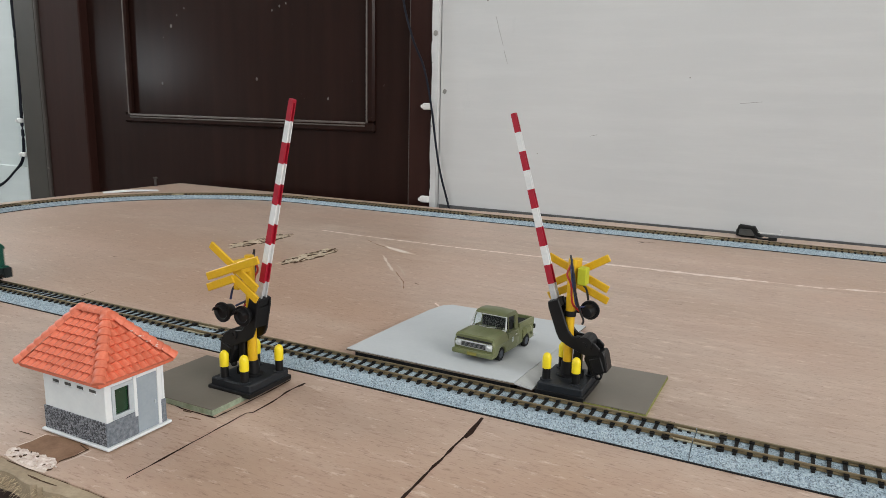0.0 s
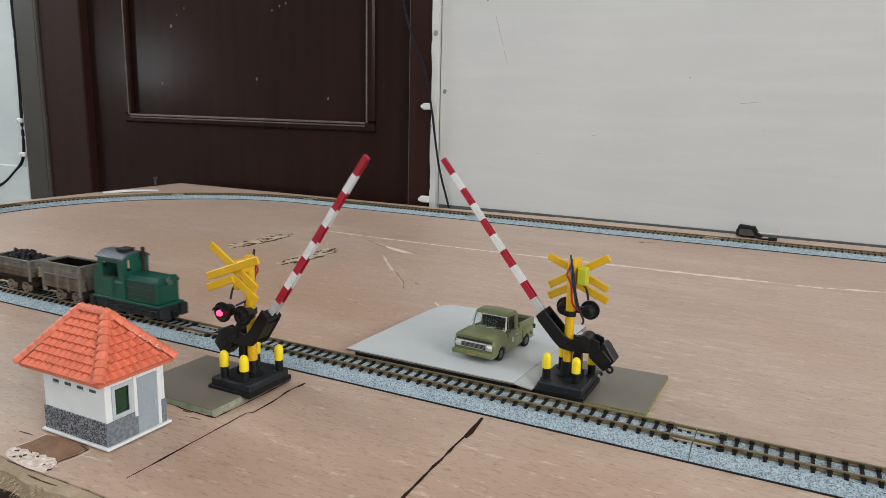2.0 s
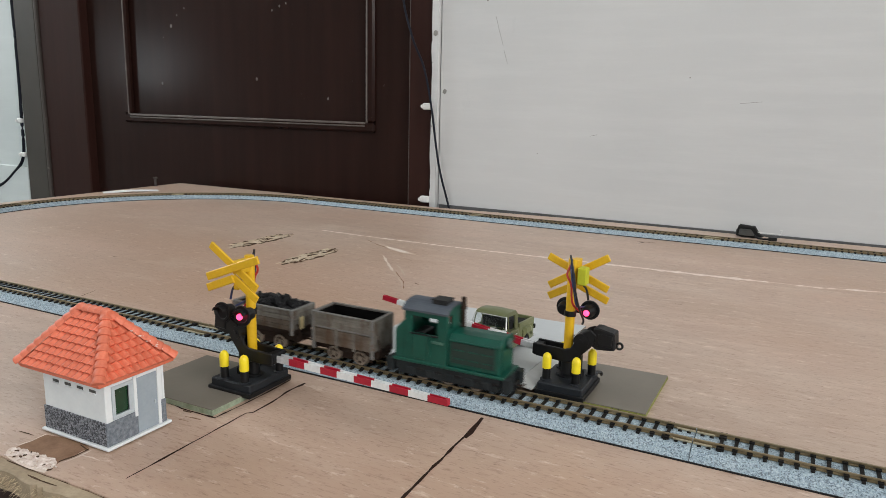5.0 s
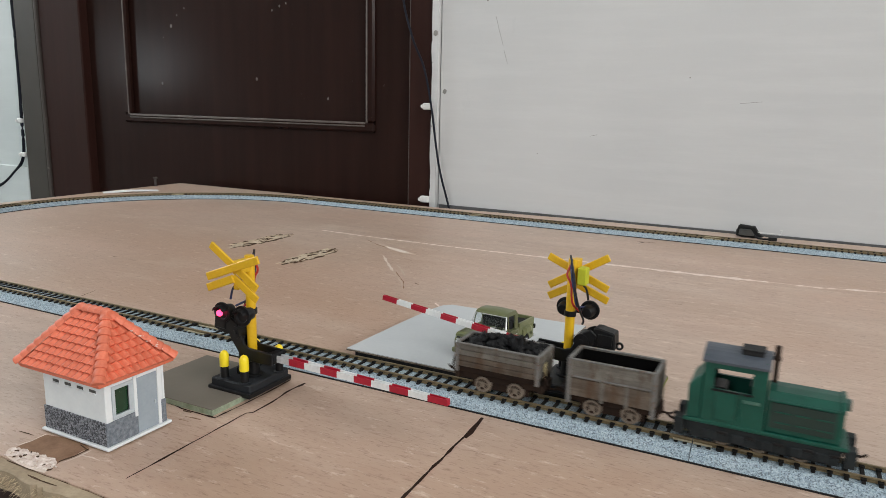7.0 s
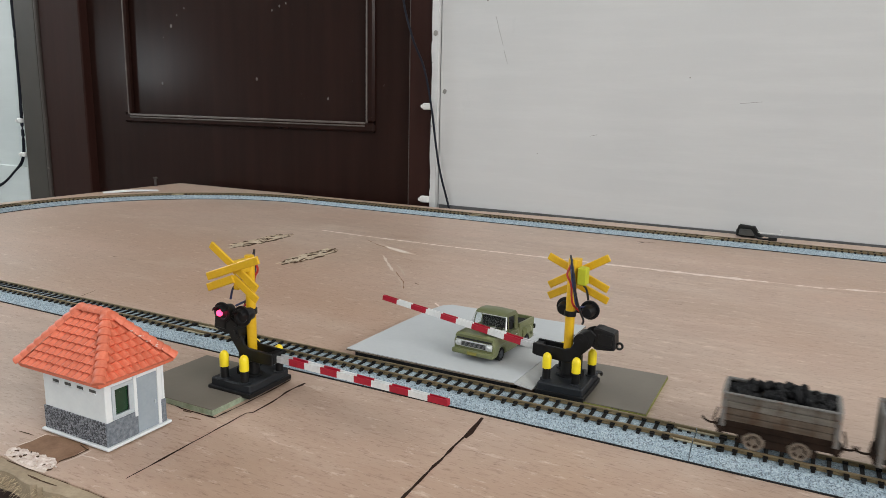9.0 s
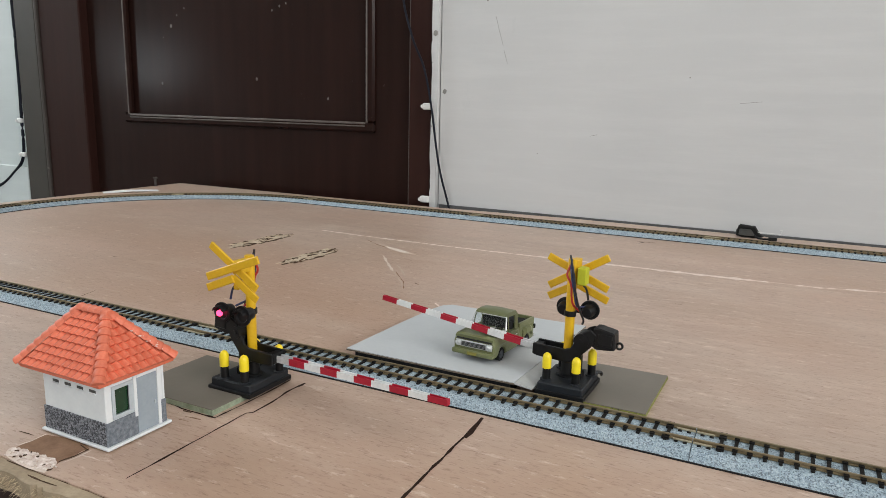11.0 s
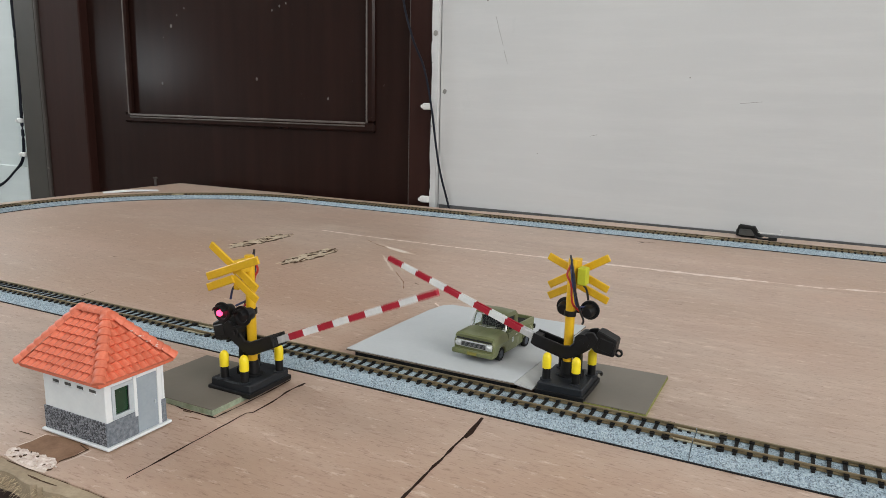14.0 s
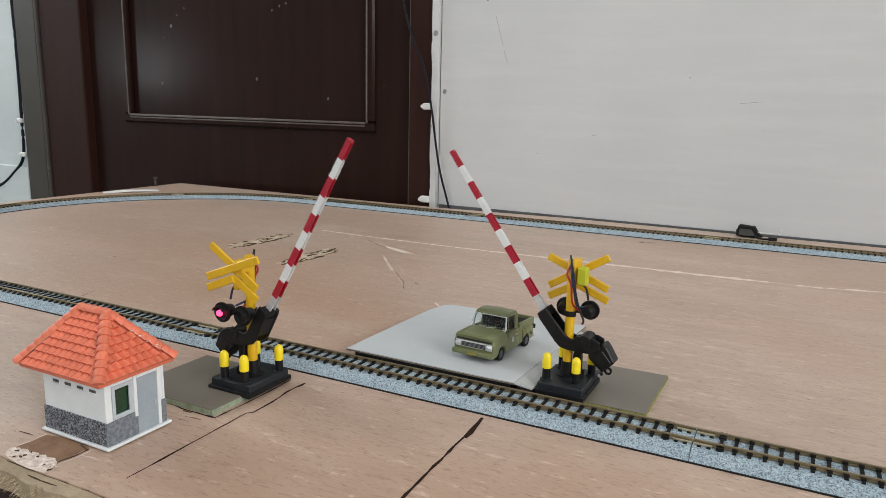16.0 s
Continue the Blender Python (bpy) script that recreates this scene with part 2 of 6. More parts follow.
WAGON_INSIDE = surface("black wagon inside", (0.0015, 0.0015, 0.0015), (0.005, 0.0045, 0.0045), 0.9, gloss=0.08)
WHEEL = surface("dusty brown wheel", (0.16, 0.125, 0.095), (0.27, 0.22, 0.17), 0.7, big=300, fine=900)
COAL = surface("black coal", (0.002, 0.002, 0.0025), (0.009, 0.009, 0.010), 0.55, gloss=0.2, big=400, fine=1500, bump=0.6)
PAPER = surface("yellowed paper tag", (0.55, 0.45, 0.22), (0.72, 0.62, 0.36), 0.7, big=400)
ROOF = surface("orange clay-coloured plastic", (0.60, 0.125, 0.062), (0.80, 0.235, 0.135), 0.55, big=160, fine=900, bump=0.3, wear=(0.80, 0.33, 0.23), wear_at=0.66, per_piece=0.10)
HOUSE_WHITE = surface("white plastic wall", (0.68, 0.715, 0.73), (0.77, 0.80, 0.805), 0.45, big=110, fine=700, bump=0.15)
HOUSE_GREY = surface("blue-grey plastic", (0.27, 0.32, 0.36), (0.34, 0.39, 0.43), 0.5, big=110, fine=700)
HOUSE_FRAME = surface("light grey plastic frame", (0.40, 0.45, 0.48), (0.50, 0.55, 0.58), 0.5, big=200, fine=700)
HOUSE_PANE = surface("dark green window pane", (0.006, 0.030, 0.014), (0.015, 0.055, 0.025), 0.22)
DADO = speckled()
# finer, paler copy of the dado: the lit side's brightness is in its colour
DADO_LIT = surface("paler lit-side dado", (0.075, 0.088, 0.105), (0.25, 0.28, 0.315), 0.8, big=700, fine=2600, bump=0.4, wear=(0.035, 0.04, 0.05), wear_at=0.62)
RESIDUE = surface("white glue residue", (0.64, 0.40, 0.34), (0.78, 0.66, 0.61), 0.4, big=500)
WALL_PAINT = plaster("off-white wall paint", (0.54, 0.545, 0.545), (0.60, 0.60, 0.595), 4)
WALL_GREEN = plaster("pale wall paint", (0.50, 0.55, 0.545), (0.57, 0.61, 0.60), 5)
WALL_SCUFF = surface("grey wall scuff", (0.20, 0.195, 0.18), (0.30, 0.29, 0.27), 0.7)
WALL_GAP = surface("painted dark of the wall gap", (0.05, 0.05, 0.052), (0.13, 0.13, 0.13), 0.8, big=40, fine=400)
DOOR = varnished("dark varnished wood", (0.0175, 0.0080, 0.0064), (0.0245, 0.0110, 0.0086), 0.16)
DOOR_FRAME = varnished("dark brown frame", (0.024, 0.0095, 0.0076), (0.034, 0.0140, 0.0110), 0.30)
DOOR_OLD = surface("worn frame edge", (0.034, 0.026, 0.022), (0.062, 0.050, 0.043), 0.6, big=60, fine=500, wear=(0.15, 0.13, 0.115), wear_at=0.62)
DOOR_OUTER = surface("scuffed outer frame", (0.024, 0.019, 0.014), (0.046, 0.037, 0.028), 0.5, big=14, fine=300, wear=(0.12, 0.105, 0.09), wear_at=0.70)
DOOR_EDGE = surface("worn moulding edge", (0.065, 0.050, 0.044), (0.14, 0.115, 0.10), 0.4, big=60, fine=600, wear=(0.30, 0.26, 0.23), wear_at=0.62)
CABLE = surface("dark blue-black cable", (0.005, 0.006, 0.011), (0.013, 0.015, 0.024), 0.5, gloss=0.15)
GLINT = surface("white glint stand-in", (0.78, 0.78, 0.77), (0.88, 0.88, 0.87), 0.7)
CLIP = surface("white plastic clip", (0.62, 0.62, 0.60), (0.78, 0.78, 0.76), 0.4)
WIRE_RED = surface("red wire", (0.40, 0.02, 0.015), (0.55, 0.04, 0.03), 0.4)
WIRE_BLUE = surface("blue wire", (0.010, 0.016, 0.06), (0.025, 0.040, 0.12), 0.4)
WIRE_BLACK = surface("black wire", (0.008, 0.008, 0.010), (0.02, 0.02, 0.022), 0.4)
PLATE = surface("dull ochre plate", (0.16, 0.14, 0.02), (0.28, 0.25, 0.05), 0.5, big=500)
GREEN_TAB = surface("yellow-green tab", (0.42, 0.44, 0.010), (0.56, 0.57, 0.03), 0.5)
LENS = surface("dark red lens", (0.018, 0.004, 0.005), (0.035, 0.008, 0.010), 0.2)
LED = glowing("red lamp light", (1.0, 0.04, 0.12), 5.0)
FLOOR = surface("grey floor tiles", (0.22, 0.21, 0.20), (0.32, 0.31, 0.30), 0.4, big=5, fine=200)
CEILING = plaster("white ceiling paint", (0.70, 0.70, 0.68), (0.76, 0.755, 0.74), 3)


# ---------------------------------------------------------------- mesh helpers (millimetres)
def box(bm, x0, x1, y0, y1, z0, z1, bevel=0.0, m=None):
    made = bmesh.ops.create_cube(bm, size=1.0)["verts"]
    mat = Matrix.Translation(((x0 + x1) / 2, (y0 + y1) / 2, (z0 + z1) / 2)) @ Matrix.Diagonal((abs(x1 - x0), abs(y1 - y0), abs(z1 - z0), 1))
    bmesh.ops.transform(bm, matrix=(m or Matrix()) @ mat, verts=made)
    if bevel:
        edges = list({e for v in made for e in v.link_edges})
        bmesh.ops.bevel(bm, geom=edges, offset=bevel, segments=1, affect='EDGES')


def rod(bm, a, b, r0, r1=None, seg=12):
    a, b = Vector(a), Vector(b)
    d = b - a
    made = bmesh.ops.create_cone(bm, cap_ends=True, segments=seg, radius1=r0, radius2=r0 if r1 is None else r1, depth=d.length)["verts"]
    bmesh.ops.transform(bm, matrix=Matrix.Translation((a + b) / 2) @ d.to_track_quat("Z", "Y").to_matrix().to_4x4(), verts=made)


def lathe(bm, profile, seg=16, m=None):
    """Turn (radius, height) pairs round z."""
    rings = []
    mm = m or Matrix()
    for r, z in profile:
        if r < 1e-6:
            rings.append([bm.verts.new(mm @ Vector((0, 0, z)))])
        else:
            rings.append([bm.verts.new(mm @ Vector((r * math.cos(2 * math.pi * k / seg), r * math.sin(2 * math.pi * k / seg), z))) for k in range(seg)])
    for p, q in zip(rings, rings[1:]):
        for k in range(seg):
            j = (k + 1) % seg
            if len(p) == 1 and len(q) > 1:
                bm.faces.new((p[0], q[j], q[k]))
            elif len(q) == 1 and len(p) > 1:
                bm.faces.new((p[k], p[j], q[0]))
            elif len(p) > 1:
                bm.faces.new((p[k], p[j], q[j], q[k]))


def prism(bm, pts, axis, a, b, bevel=0.0):
    """Extrude an outline along x, y or z from a to b. Outline: (y, z), (x, z) or (x, y)."""
    put = {"x": lambda u, v, w: (w, u, v), "y": lambda u, v, w: (u, w, v), "z": lambda u, v, w: (u, v, w)}[axis]
    lo = [bm.verts.new(put(u, v, a)) for u, v in pts]
    hi = [bm.verts.new(put(u, v, b)) for u, v in pts]
    n = len(pts)
    fs = [bm.faces.new(lo), bm.faces.new(hi)]
    for k in range(n):
        fs.append(bm.faces.new((lo[k], lo[(k + 1) % n], hi[(k + 1) % n], hi[k])))
    bmesh.ops.recalc_face_normals(bm, faces=fs)
    if bevel:
        bmesh.ops.bevel(bm, geom=list({e for f in fs for e in f.edges}), offset=bevel, segments=1, affect='EDGES')


def tube(bm, pts, r, seg=8):
    pts = [Vector(p) for p in pts]
    rings = []
    for k, p in enumerate(pts):
        d = (pts[min(k + 1, len(pts) - 1)] - pts[max(k - 1, 0)]).normalized()
        q = d.to_track_quat("Z", "Y").to_matrix()
        rings.append([bm.verts.new(p + q @ Vector((r * math.cos(2 * math.pi * j / seg), r * math.sin(2 * math.pi * j / seg), 0))) for j in range(seg)])
    for a, b in zip(rings, rings[1:]):
        for j in range(seg):
            bm.faces.new((a[j], a[(j + 1) % seg], b[(j + 1) % seg], b[j]))
    bm.faces.new(rings[0][::-1])
    bm.faces.new(rings[-1])


def smooth_path(pts, n=6):
    """A Catmull-Rom curve through the points."""
    P = [Vector(p) for p in pts]
    P = [2 * P[0] - P[1]] + P + [2 * P[-1] - P[-2]]
    out = []
    for a, b, c, d in zip(P, P[1:], P[2:], P[3:]):
        for k in range(n):
            u = k / n
            out.append(0.5 * (2 * b + (c - a) * u + (2 * a - 5 * b + 4 * c - d) * u * u + (3 * b - a - 3 * c + d) * u ** 3))
    return out + [P[-2]]


def loft(bm, rings, cap=True):
    vs = [[bm.verts.new(p) for p in r] for r in rings]
    fs = []
    for a, b in zip(vs, vs[1:]):
        n = len(a)
        for k in range(n):
            fs.append(bm.faces.new((a[k], a[(k + 1) % n], b[(k + 1) % n], b[k])))
    if cap:
        fs += [bm.faces.new(vs[0]), bm.faces.new(vs[-1][::-1])]
    bmesh.ops.recalc_face_normals(bm, faces=fs)


def mesh_of(name, bm, material, smooth=False):
    bmesh.ops.transform(bm, matrix=Matrix.Diagonal((MM, MM, MM, 1)), verts=bm.verts)
    me = bpy.data.meshes.new(name)
    bm.to_mesh(me)
    bm.free()
    me.materials.append(material)
    if smooth:
        for p in me.polygons:
            p.use_smooth = True
        me.set_sharp_from_angle(angle=radians(38))
    return me


def part(name, bm, material, parent=None, label="", smooth=False, at=None):
    ob = new(name, mesh_of(name, bm, material, smooth))
    if parent:
        ob.parent = parent
    if at:
        ob.matrix_basis = at
    return tagged(ob, label)


def piece(name, me, parent, m):
    ob = new(name, me)
    ob.parent = parent
    ob.matrix_basis = m
    return ob


def thing(name, m, label, category, group="", kind=""):
    ob = new(name)
    ob.empty_display_size = 0.01
    ob.matrix_basis = m
    return tagged(ob, label, category, group, kind)


def mm(x, y, z, rx=0, ry=0, rz=0):
    return pose(x * MM, y * MM, z * MM, rx, ry, rz)


def shape(fn, *args, **kw):
    bm = bmesh.new()
    fn(bm, *args, **kw)
    return bm


rnd = random.Random(7)

# ---------------------------------------------------------------- room
WALL_Y = 530.0
DX0, DX1 = -1176.0, -386.0            # door opening
RX0, RX1, RY0, FLOOR_Z, CEIL_Z = -2300.0, 2300.0, -2700.0, -760.0, 2050.0


def room():
    part("floor", shape(box, RX0 - 100, RX1 + 100, RY0 - 100, WALL_Y + 300, FLOOR_Z - 60, FLOOR_Z), FLOOR)
    tagged(bpy.data.objects["floor"], "grey tiled floor under the table", "floor", kind="structure")
    c = part("ceiling", shape(box, RX0 - 100, RX1 + 100, RY0 - 100, WALL_Y + 300, CEIL_Z, CEIL_Z + 60), CEILING)
    tagged(c, "plain white painted ceiling", "ceiling", kind="structure")
    right = part("wall_north", shape(box, -376, RX1, WALL_Y, WALL_Y + 120, FLOOR_Z, CEIL_Z), WALL_PAINT)
    tagged(right, "off-white painted plaster wall with faint scuffs", "wall", kind="structure")
    left = part("wall_north_left", shape(box, RX0, DX0, WALL_Y, WALL_Y + 120, FLOOR_Z, CEIL_Z), WALL_GREEN)
    tagged(left, "pale painted plaster wall beside the door frame", "wall", kind="structure")
    over = part("wall_over_door", shape(box, DX0, -376, WALL_Y, WALL_Y + 120, 1340, CEIL_Z), WALL_PAINT)
    tagged(over, "off-white painted wall over the door", "wall", kind="structure")
    # side wall and wall behind the camera, each with an opening; south one added
    east = bmesh.new()
    for y0, y1, z0, z1 in ((RY0, -1680, FLOOR_Z, CEIL_Z), (-120, WALL_Y + 120, FLOOR_Z, CEIL_Z), (-1680, -120, FLOOR_Z, 560), (-1680, -120, 1920, CEIL_Z)):
        if y1 > y0:
            box(east, RX1, RX1 + 100, y0, y1, z0, z1)
    tagged(part("wall_east", east, WALL_PAINT), "unseen off-white painted wall with an opening for daylight", "wall", kind="structure")
    south = bmesh.new()
    for x0, x1, z0, z1 in ((RX0, -1300, FLOOR_Z, CEIL_Z), (100, RX1, FLOOR_Z, CEIL_Z), (-1300, 100, FLOOR_Z, 780), (-1300, 100, 1920, CEIL_Z)):
        box(south, x0, x1, RY0 - 100, RY0, z0, z1)
    tagged(part("wall_south", south, WALL_PAINT), "unseen off-white painted wall with an opening for daylight", "wall", kind="structure")
    # unseen side wall; both openings are invented for the west helper lamps
    west = bmesh.new()
    for y0, y1, z0, z1 in ((RY0, -800, FLOOR_Z, CEIL_Z), (-800, -560, FLOOR_Z, 120), (-800, -560, 400, CEIL_Z), (-560, -420, FLOOR_Z, CEIL_Z), (-420, 420, FLOOR_Z, 620), (-420, 420, 1680, CEIL_Z), (420, WALL_Y + 120, FLOOR_Z, CEIL_Z)):
        box(west, RX0 - 100, RX0, y0, y1, z0, z1)
    tagged(part("wall_west", west, WALL_GREEN), "unseen pale painted side wall with two made-up light openings", "wall", kind="structure")
    # no real trim: a dark strip paints the shaded gap between table and wall
    tagged(part("trim", shape(box, -374, RX1 - 2, WALL_Y - 2.5, WALL_Y + 1, -40, 1.6), WALL_GAP), "dark strip standing in for the shaded gap at the wall foot", "trim", kind="structure")
    # light band low on the wall beside the door
    tagged(part("baseboard", shape(box, RX0 + 2, DX0 - 3, WALL_Y - 5, WALL_Y + 1, FLOOR_Z, 0.5, 1.0), WALL_GREEN), "pale painted skirting band", "baseboard", kind="structure")


def door():
    d = thing("door_1", mm(0, 0, 0), "dark brown varnished panel door in its frame, closed", "door", kind="structure")
    lo, hi = FLOOR_Z, 1340
    part("door_leaf", shape(box, -1014, -419, WALL_Y + 14, WALL_Y + 55, lo, hi - 60), DOOR, d)
    # raised frame round the upper panel
    bm = bmesh.new()
    box(bm, -1014, -938, WALL_Y + 9, WALL_Y + 13.8, lo + 5, hi - 65)
    box(bm, -474, -421.8, WALL_Y + 9, WALL_Y + 13.8, lo + 5, hi - 65)
    box(bm, -938, -474, WALL_Y + 9, WALL_Y + 13.8, -560, 84.8)
    part("door_stiles", bm, DOOR, d)
    pm = bmesh.new()
    out, inn = (-938, -474, 85, 1180), (-922, -488, 97.5, 1160)
    for (x0, x1, z0, z1, y, th) in ((out[0], out[1], 85, 97.5, WALL_Y + 4, 10), (out[0], inn[0], 97.5, 1180, WALL_Y + 4, 10), (inn[1], out[1], 97.5, 1180, WALL_Y + 4, 10)):
        box(pm, x0, x1, y, y + th, z0, z1, 2.6)
    part("panel_moulding", pm, DOOR, d, smooth=False)
    em = bmesh.new()
    box(em, -924, -487, WALL_Y + 2.8, WALL_Y + 6, 95.4, 98.2, 0.6)
    box(em, -924, -487, WALL_Y + 3.2, WALL_Y + 6, 92.2, 94.0, 0.6)
    box(em, -927, -924.8, WALL_Y + 2.8, WALL_Y + 6, 97.5, 1170, 0.6)
    box(em, -485.5, -483.5, WALL_Y + 2.8, WALL_Y + 6, 97.5, 1170, 0.6)
    part("moulding_edge", em, DOOR_EDGE, d, "worn pale edge of the moulding")
    # frame
    part("frame_jamb", shape(box, -1113.5, -1014.3, WALL_Y - 6, WALL_Y + 90, lo, hi, 2.0), DOOR_FRAME, d)
    part("frame_jamb", shape(box, -1119.5, -1114, WALL_Y - 10, WALL_Y + 60, lo, hi, 1.5), DOOR_OLD, d, "worn pale bead of the frame")
    part("frame_jamb", shape(box, -1175.5, -1120, WALL_Y - 8, WALL_Y + 90, lo, hi, 3.0), DOOR_OUTER, d, "worn edge of the frame")
    part("frame_jamb", shape(box, -418.5, -387, WALL_Y - 2, WALL_Y + 90, lo, hi, 1.2), DOOR_FRAME, d)
    part("frame_bead", shape(box, -421.3, -418.8, WALL_Y + 2, WALL_Y + 20, lo, hi, 0.6), DOOR_EDGE, d, "worn pale edge line")
    part("frame_head", shape(box, -1175, -387, WALL_Y - 5, WALL_Y + 90, hi - 60, hi - 0.5, 2.0), DOOR_FRAME, d)
    chips = bmesh.new()
    for x, z, r in ((-828, 228, 2.6), (-666, 152, 2.2), (-852, 145, 2.0), (-544, 127, 1.8), (-636, 243, 1.4), (-623, 248, 1.6), (-612, 251, 1.3), (-845, 212, 1.0), (-815, 243, 1.0), (-800, 252, 1.2)):
        made = bmesh.ops.create_icosphere(chips, subdivisions=1, radius=1)["verts"]
        bmesh.ops.transform(chips, matrix=Matrix.Translation((x - 8, WALL_Y + 13.8, z)) @ Matrix.Diagonal((r, 0.8, r * 1.2, 1)), verts=made)
    part("paint_chips", chips, DOOR_EDGE, d, "small pale chips in the varnish")
    # white strip between frame and wall
    s = bmesh.new()
    z = FLOOR_Z
    rows = []
    while z < 1339:
        x, y = -385.6 + rnd.uniform(-0.9, 0.7), WALL_Y - 6 + rnd.uniform(-0.3, 0.3)
        rows.append([(x, y, z), (-377.5, y, z), (-377.5, WALL_Y + 20, z), (x, WALL_Y + 20, z)])
        z += rnd.uniform(4, 16)
    loft(s, rows)
    fl = bmesh.new()
    for z in (62, 79, 96, 101, 118, 140, 171, 205, 233, 262):
        h = rnd.uniform(2, 7)
        rod(fl, (-384.9, WALL_Y - 5.2, z), (-384.6 + rnd.uniform(-0.4, 0.6), WALL_Y - 5.2, z + h), rnd.uniform(0.5, 1.1), 0.3, 6)
    part("paint_chips", fl, DOOR_OLD, d, "dark chips along the plaster strip")
    tagged(part("trim_strip", s, WALL_PAINT), "chipped white plaster strip beside the door frame", "trim", kind="structure")


def cable(name, pts, r, label, clips):
    c = thing(name, mm(0, 0, 0), label, "cable")
    part("sheath", shape(tube, smooth_path(pts, 8), r), CABLE, c, smooth=True)
    for x, y, z in clips:
        k = bmesh.new()
        box(k, x - 7, x + 5, y - 4.5, y + 2.5, z - 4, z + 4, 1.2)
        rod(k, (x - 6, y - 6, z), (x - 6, y + 2, z), 2.2, seg=10)
        part("clip", k, CLIP, c, "white plastic cable clip")


room()
door()
cable("wall_cable", [(-430, WALL_Y - 6, 300), (-426, WALL_Y - 6, 245), (-411, WALL_Y - 8, 199), (-394, WALL_Y - 10, 165), (-383, WALL_Y - 10, 119), (-371, WALL_Y - 11, 51), (-357, WALL_Y - 9, 0), (-352, WALL_Y - 8, -30)], 1.35, "thin dark cable hanging down beside the door frame", [(-389, WALL_Y - 5, 120), (-391, WALL_Y - 5, 7)])
cable("wall_cable", [(-1182, WALL_Y - 6, 420), (-1179, WALL_Y - 6, 278), (-1179, WALL_Y - 6, 168), (-1182, WALL_Y - 6, 81), (-1186, WALL_Y - 6, 20), (-1219, WALL_Y - 4, -11), (-1272, WALL_Y - 5, -40), (-1380, WALL_Y - 5, -60)], 2.6, "thin dark cable on the wall beside the door frame", [(-1184, WALL_Y - 5, 80), (-1184, WALL_Y - 5, 22)])


def wall_marks():
    bm = bmesh.new()
    for x, z, r in ((-370.6, 138, 3.0), (-381, 205, 3.4), (-90, 155, 0.8), (-250, 70, 0.7), (-318, 240, 1.2)):
        made = bmesh.ops.create_icosphere(bm, subdivisions=1, radius=1)["verts"]
        y = WALL_Y - 6.3 if x < -376 else WALL_Y
        bmesh.ops.transform(bm, matrix=Matrix.Translation((x, y, z)) @ Matrix.Diagonal((r, 0.6, r * 1.1, 1)), verts=made)
    for pts in (((-307, 222), (-302, 205), (-297, 190)), ((-296, 185), (-291, 170)), ((-190, 92), (-182, 94)), ((-40, 130), (-20, 132))):
        tube(bm, [(x, WALL_Y, z) for x, z in pts], 0.22, 5)
    tagged(part("wall_scuffs", bm, WALL_SCUFF), "small dark scuffs and dents in the wall paint", "scuff", kind="stuff")


wall_marks()

# ---------------------------------------------------------------- table
TX0, TX1, TY0, TY1 = -797.0, 760.0, -113.6, 511.0


def patch(bm, cx, cy, rx, ry, z, n=14, jag=0.25, turn=0.0, seed=1):
    """A thin ragged flake."""
    r = random.Random(seed)
    pts = []
    for k in range(n):
        a = 2 * math.pi * k / n
        f = 1 + r.uniform(-jag, jag)
        x, y = rx * f * math.cos(a), ry * f * math.sin(a)
        pts.append((cx + x * math.cos(turn) - y * math.sin(turn), cy + x * math.sin(turn) + y * math.cos(turn)))
    prism(bm, pts, "z", z - 0.3, z)


def stroke(bm, pts, w, z, seed=0, jag=0.35):
    """A hand-drawn or scratched line of uneven width, 0.1 mm proud."""
    r = random.Random(seed)
    P = [Vector((*p, 0)) for p in pts]
    dense = []
    for a, b in zip(P, P[1:]):
        n = max(2, int((b - a).length / 4))
        dense += [a.lerp(b, k / n) for k in range(n)]
    dense.append(P[-1])
    L, R = [], []
    for k, p in enumerate(dense):
        d = (dense[min(k + 1, len(dense) - 1)] - dense[max(k - 1, 0)]).normalized()
        nrm = Vector((-d.y, d.x, 0))
        ww = w / 2 * (1 + r.uniform(-jag, jag)) * min(1.0, 0.55 + 0.45 * min(k, len(dense) - 1 - k))
        o = nrm * r.uniform(-0.15, 0.15) * w
        L.append(bm.verts.new((*(p + nrm * ww + o).xy, z)))
        R.append(bm.verts.new((*(p - nrm * ww + o).xy, z)))
    for a, b, c, e in zip(L, L[1:], R[1:], R):
        bm.faces.new((e, c, b, a))


def splinters(bm, cx, cy, lx, ly, n, seed, lift=(0.2, 1.2), size=(2, 7), turn=0.0):
    r = random.Random(seed)
    for _ in range(n):
        u, v = r.uniform(-1, 1), r.uniform(-1, 1)
        m = Matrix.Translation((cx + u * lx, cy + v * ly, r.uniform(*lift) * 0.6)) @ Euler((r.uniform(-0.15, 0.15), r.uniform(-0.12, 0.12), turn + r.uniform(-0.35, 0.35))).to_matrix().to_4x4()
        l = r.uniform(*size)
        box(bm, -l / 2, l / 2, -r.uniform(0.3, 0.9), r.uniform(0.3, 0.9), -0.25, 0.25, 0, m)


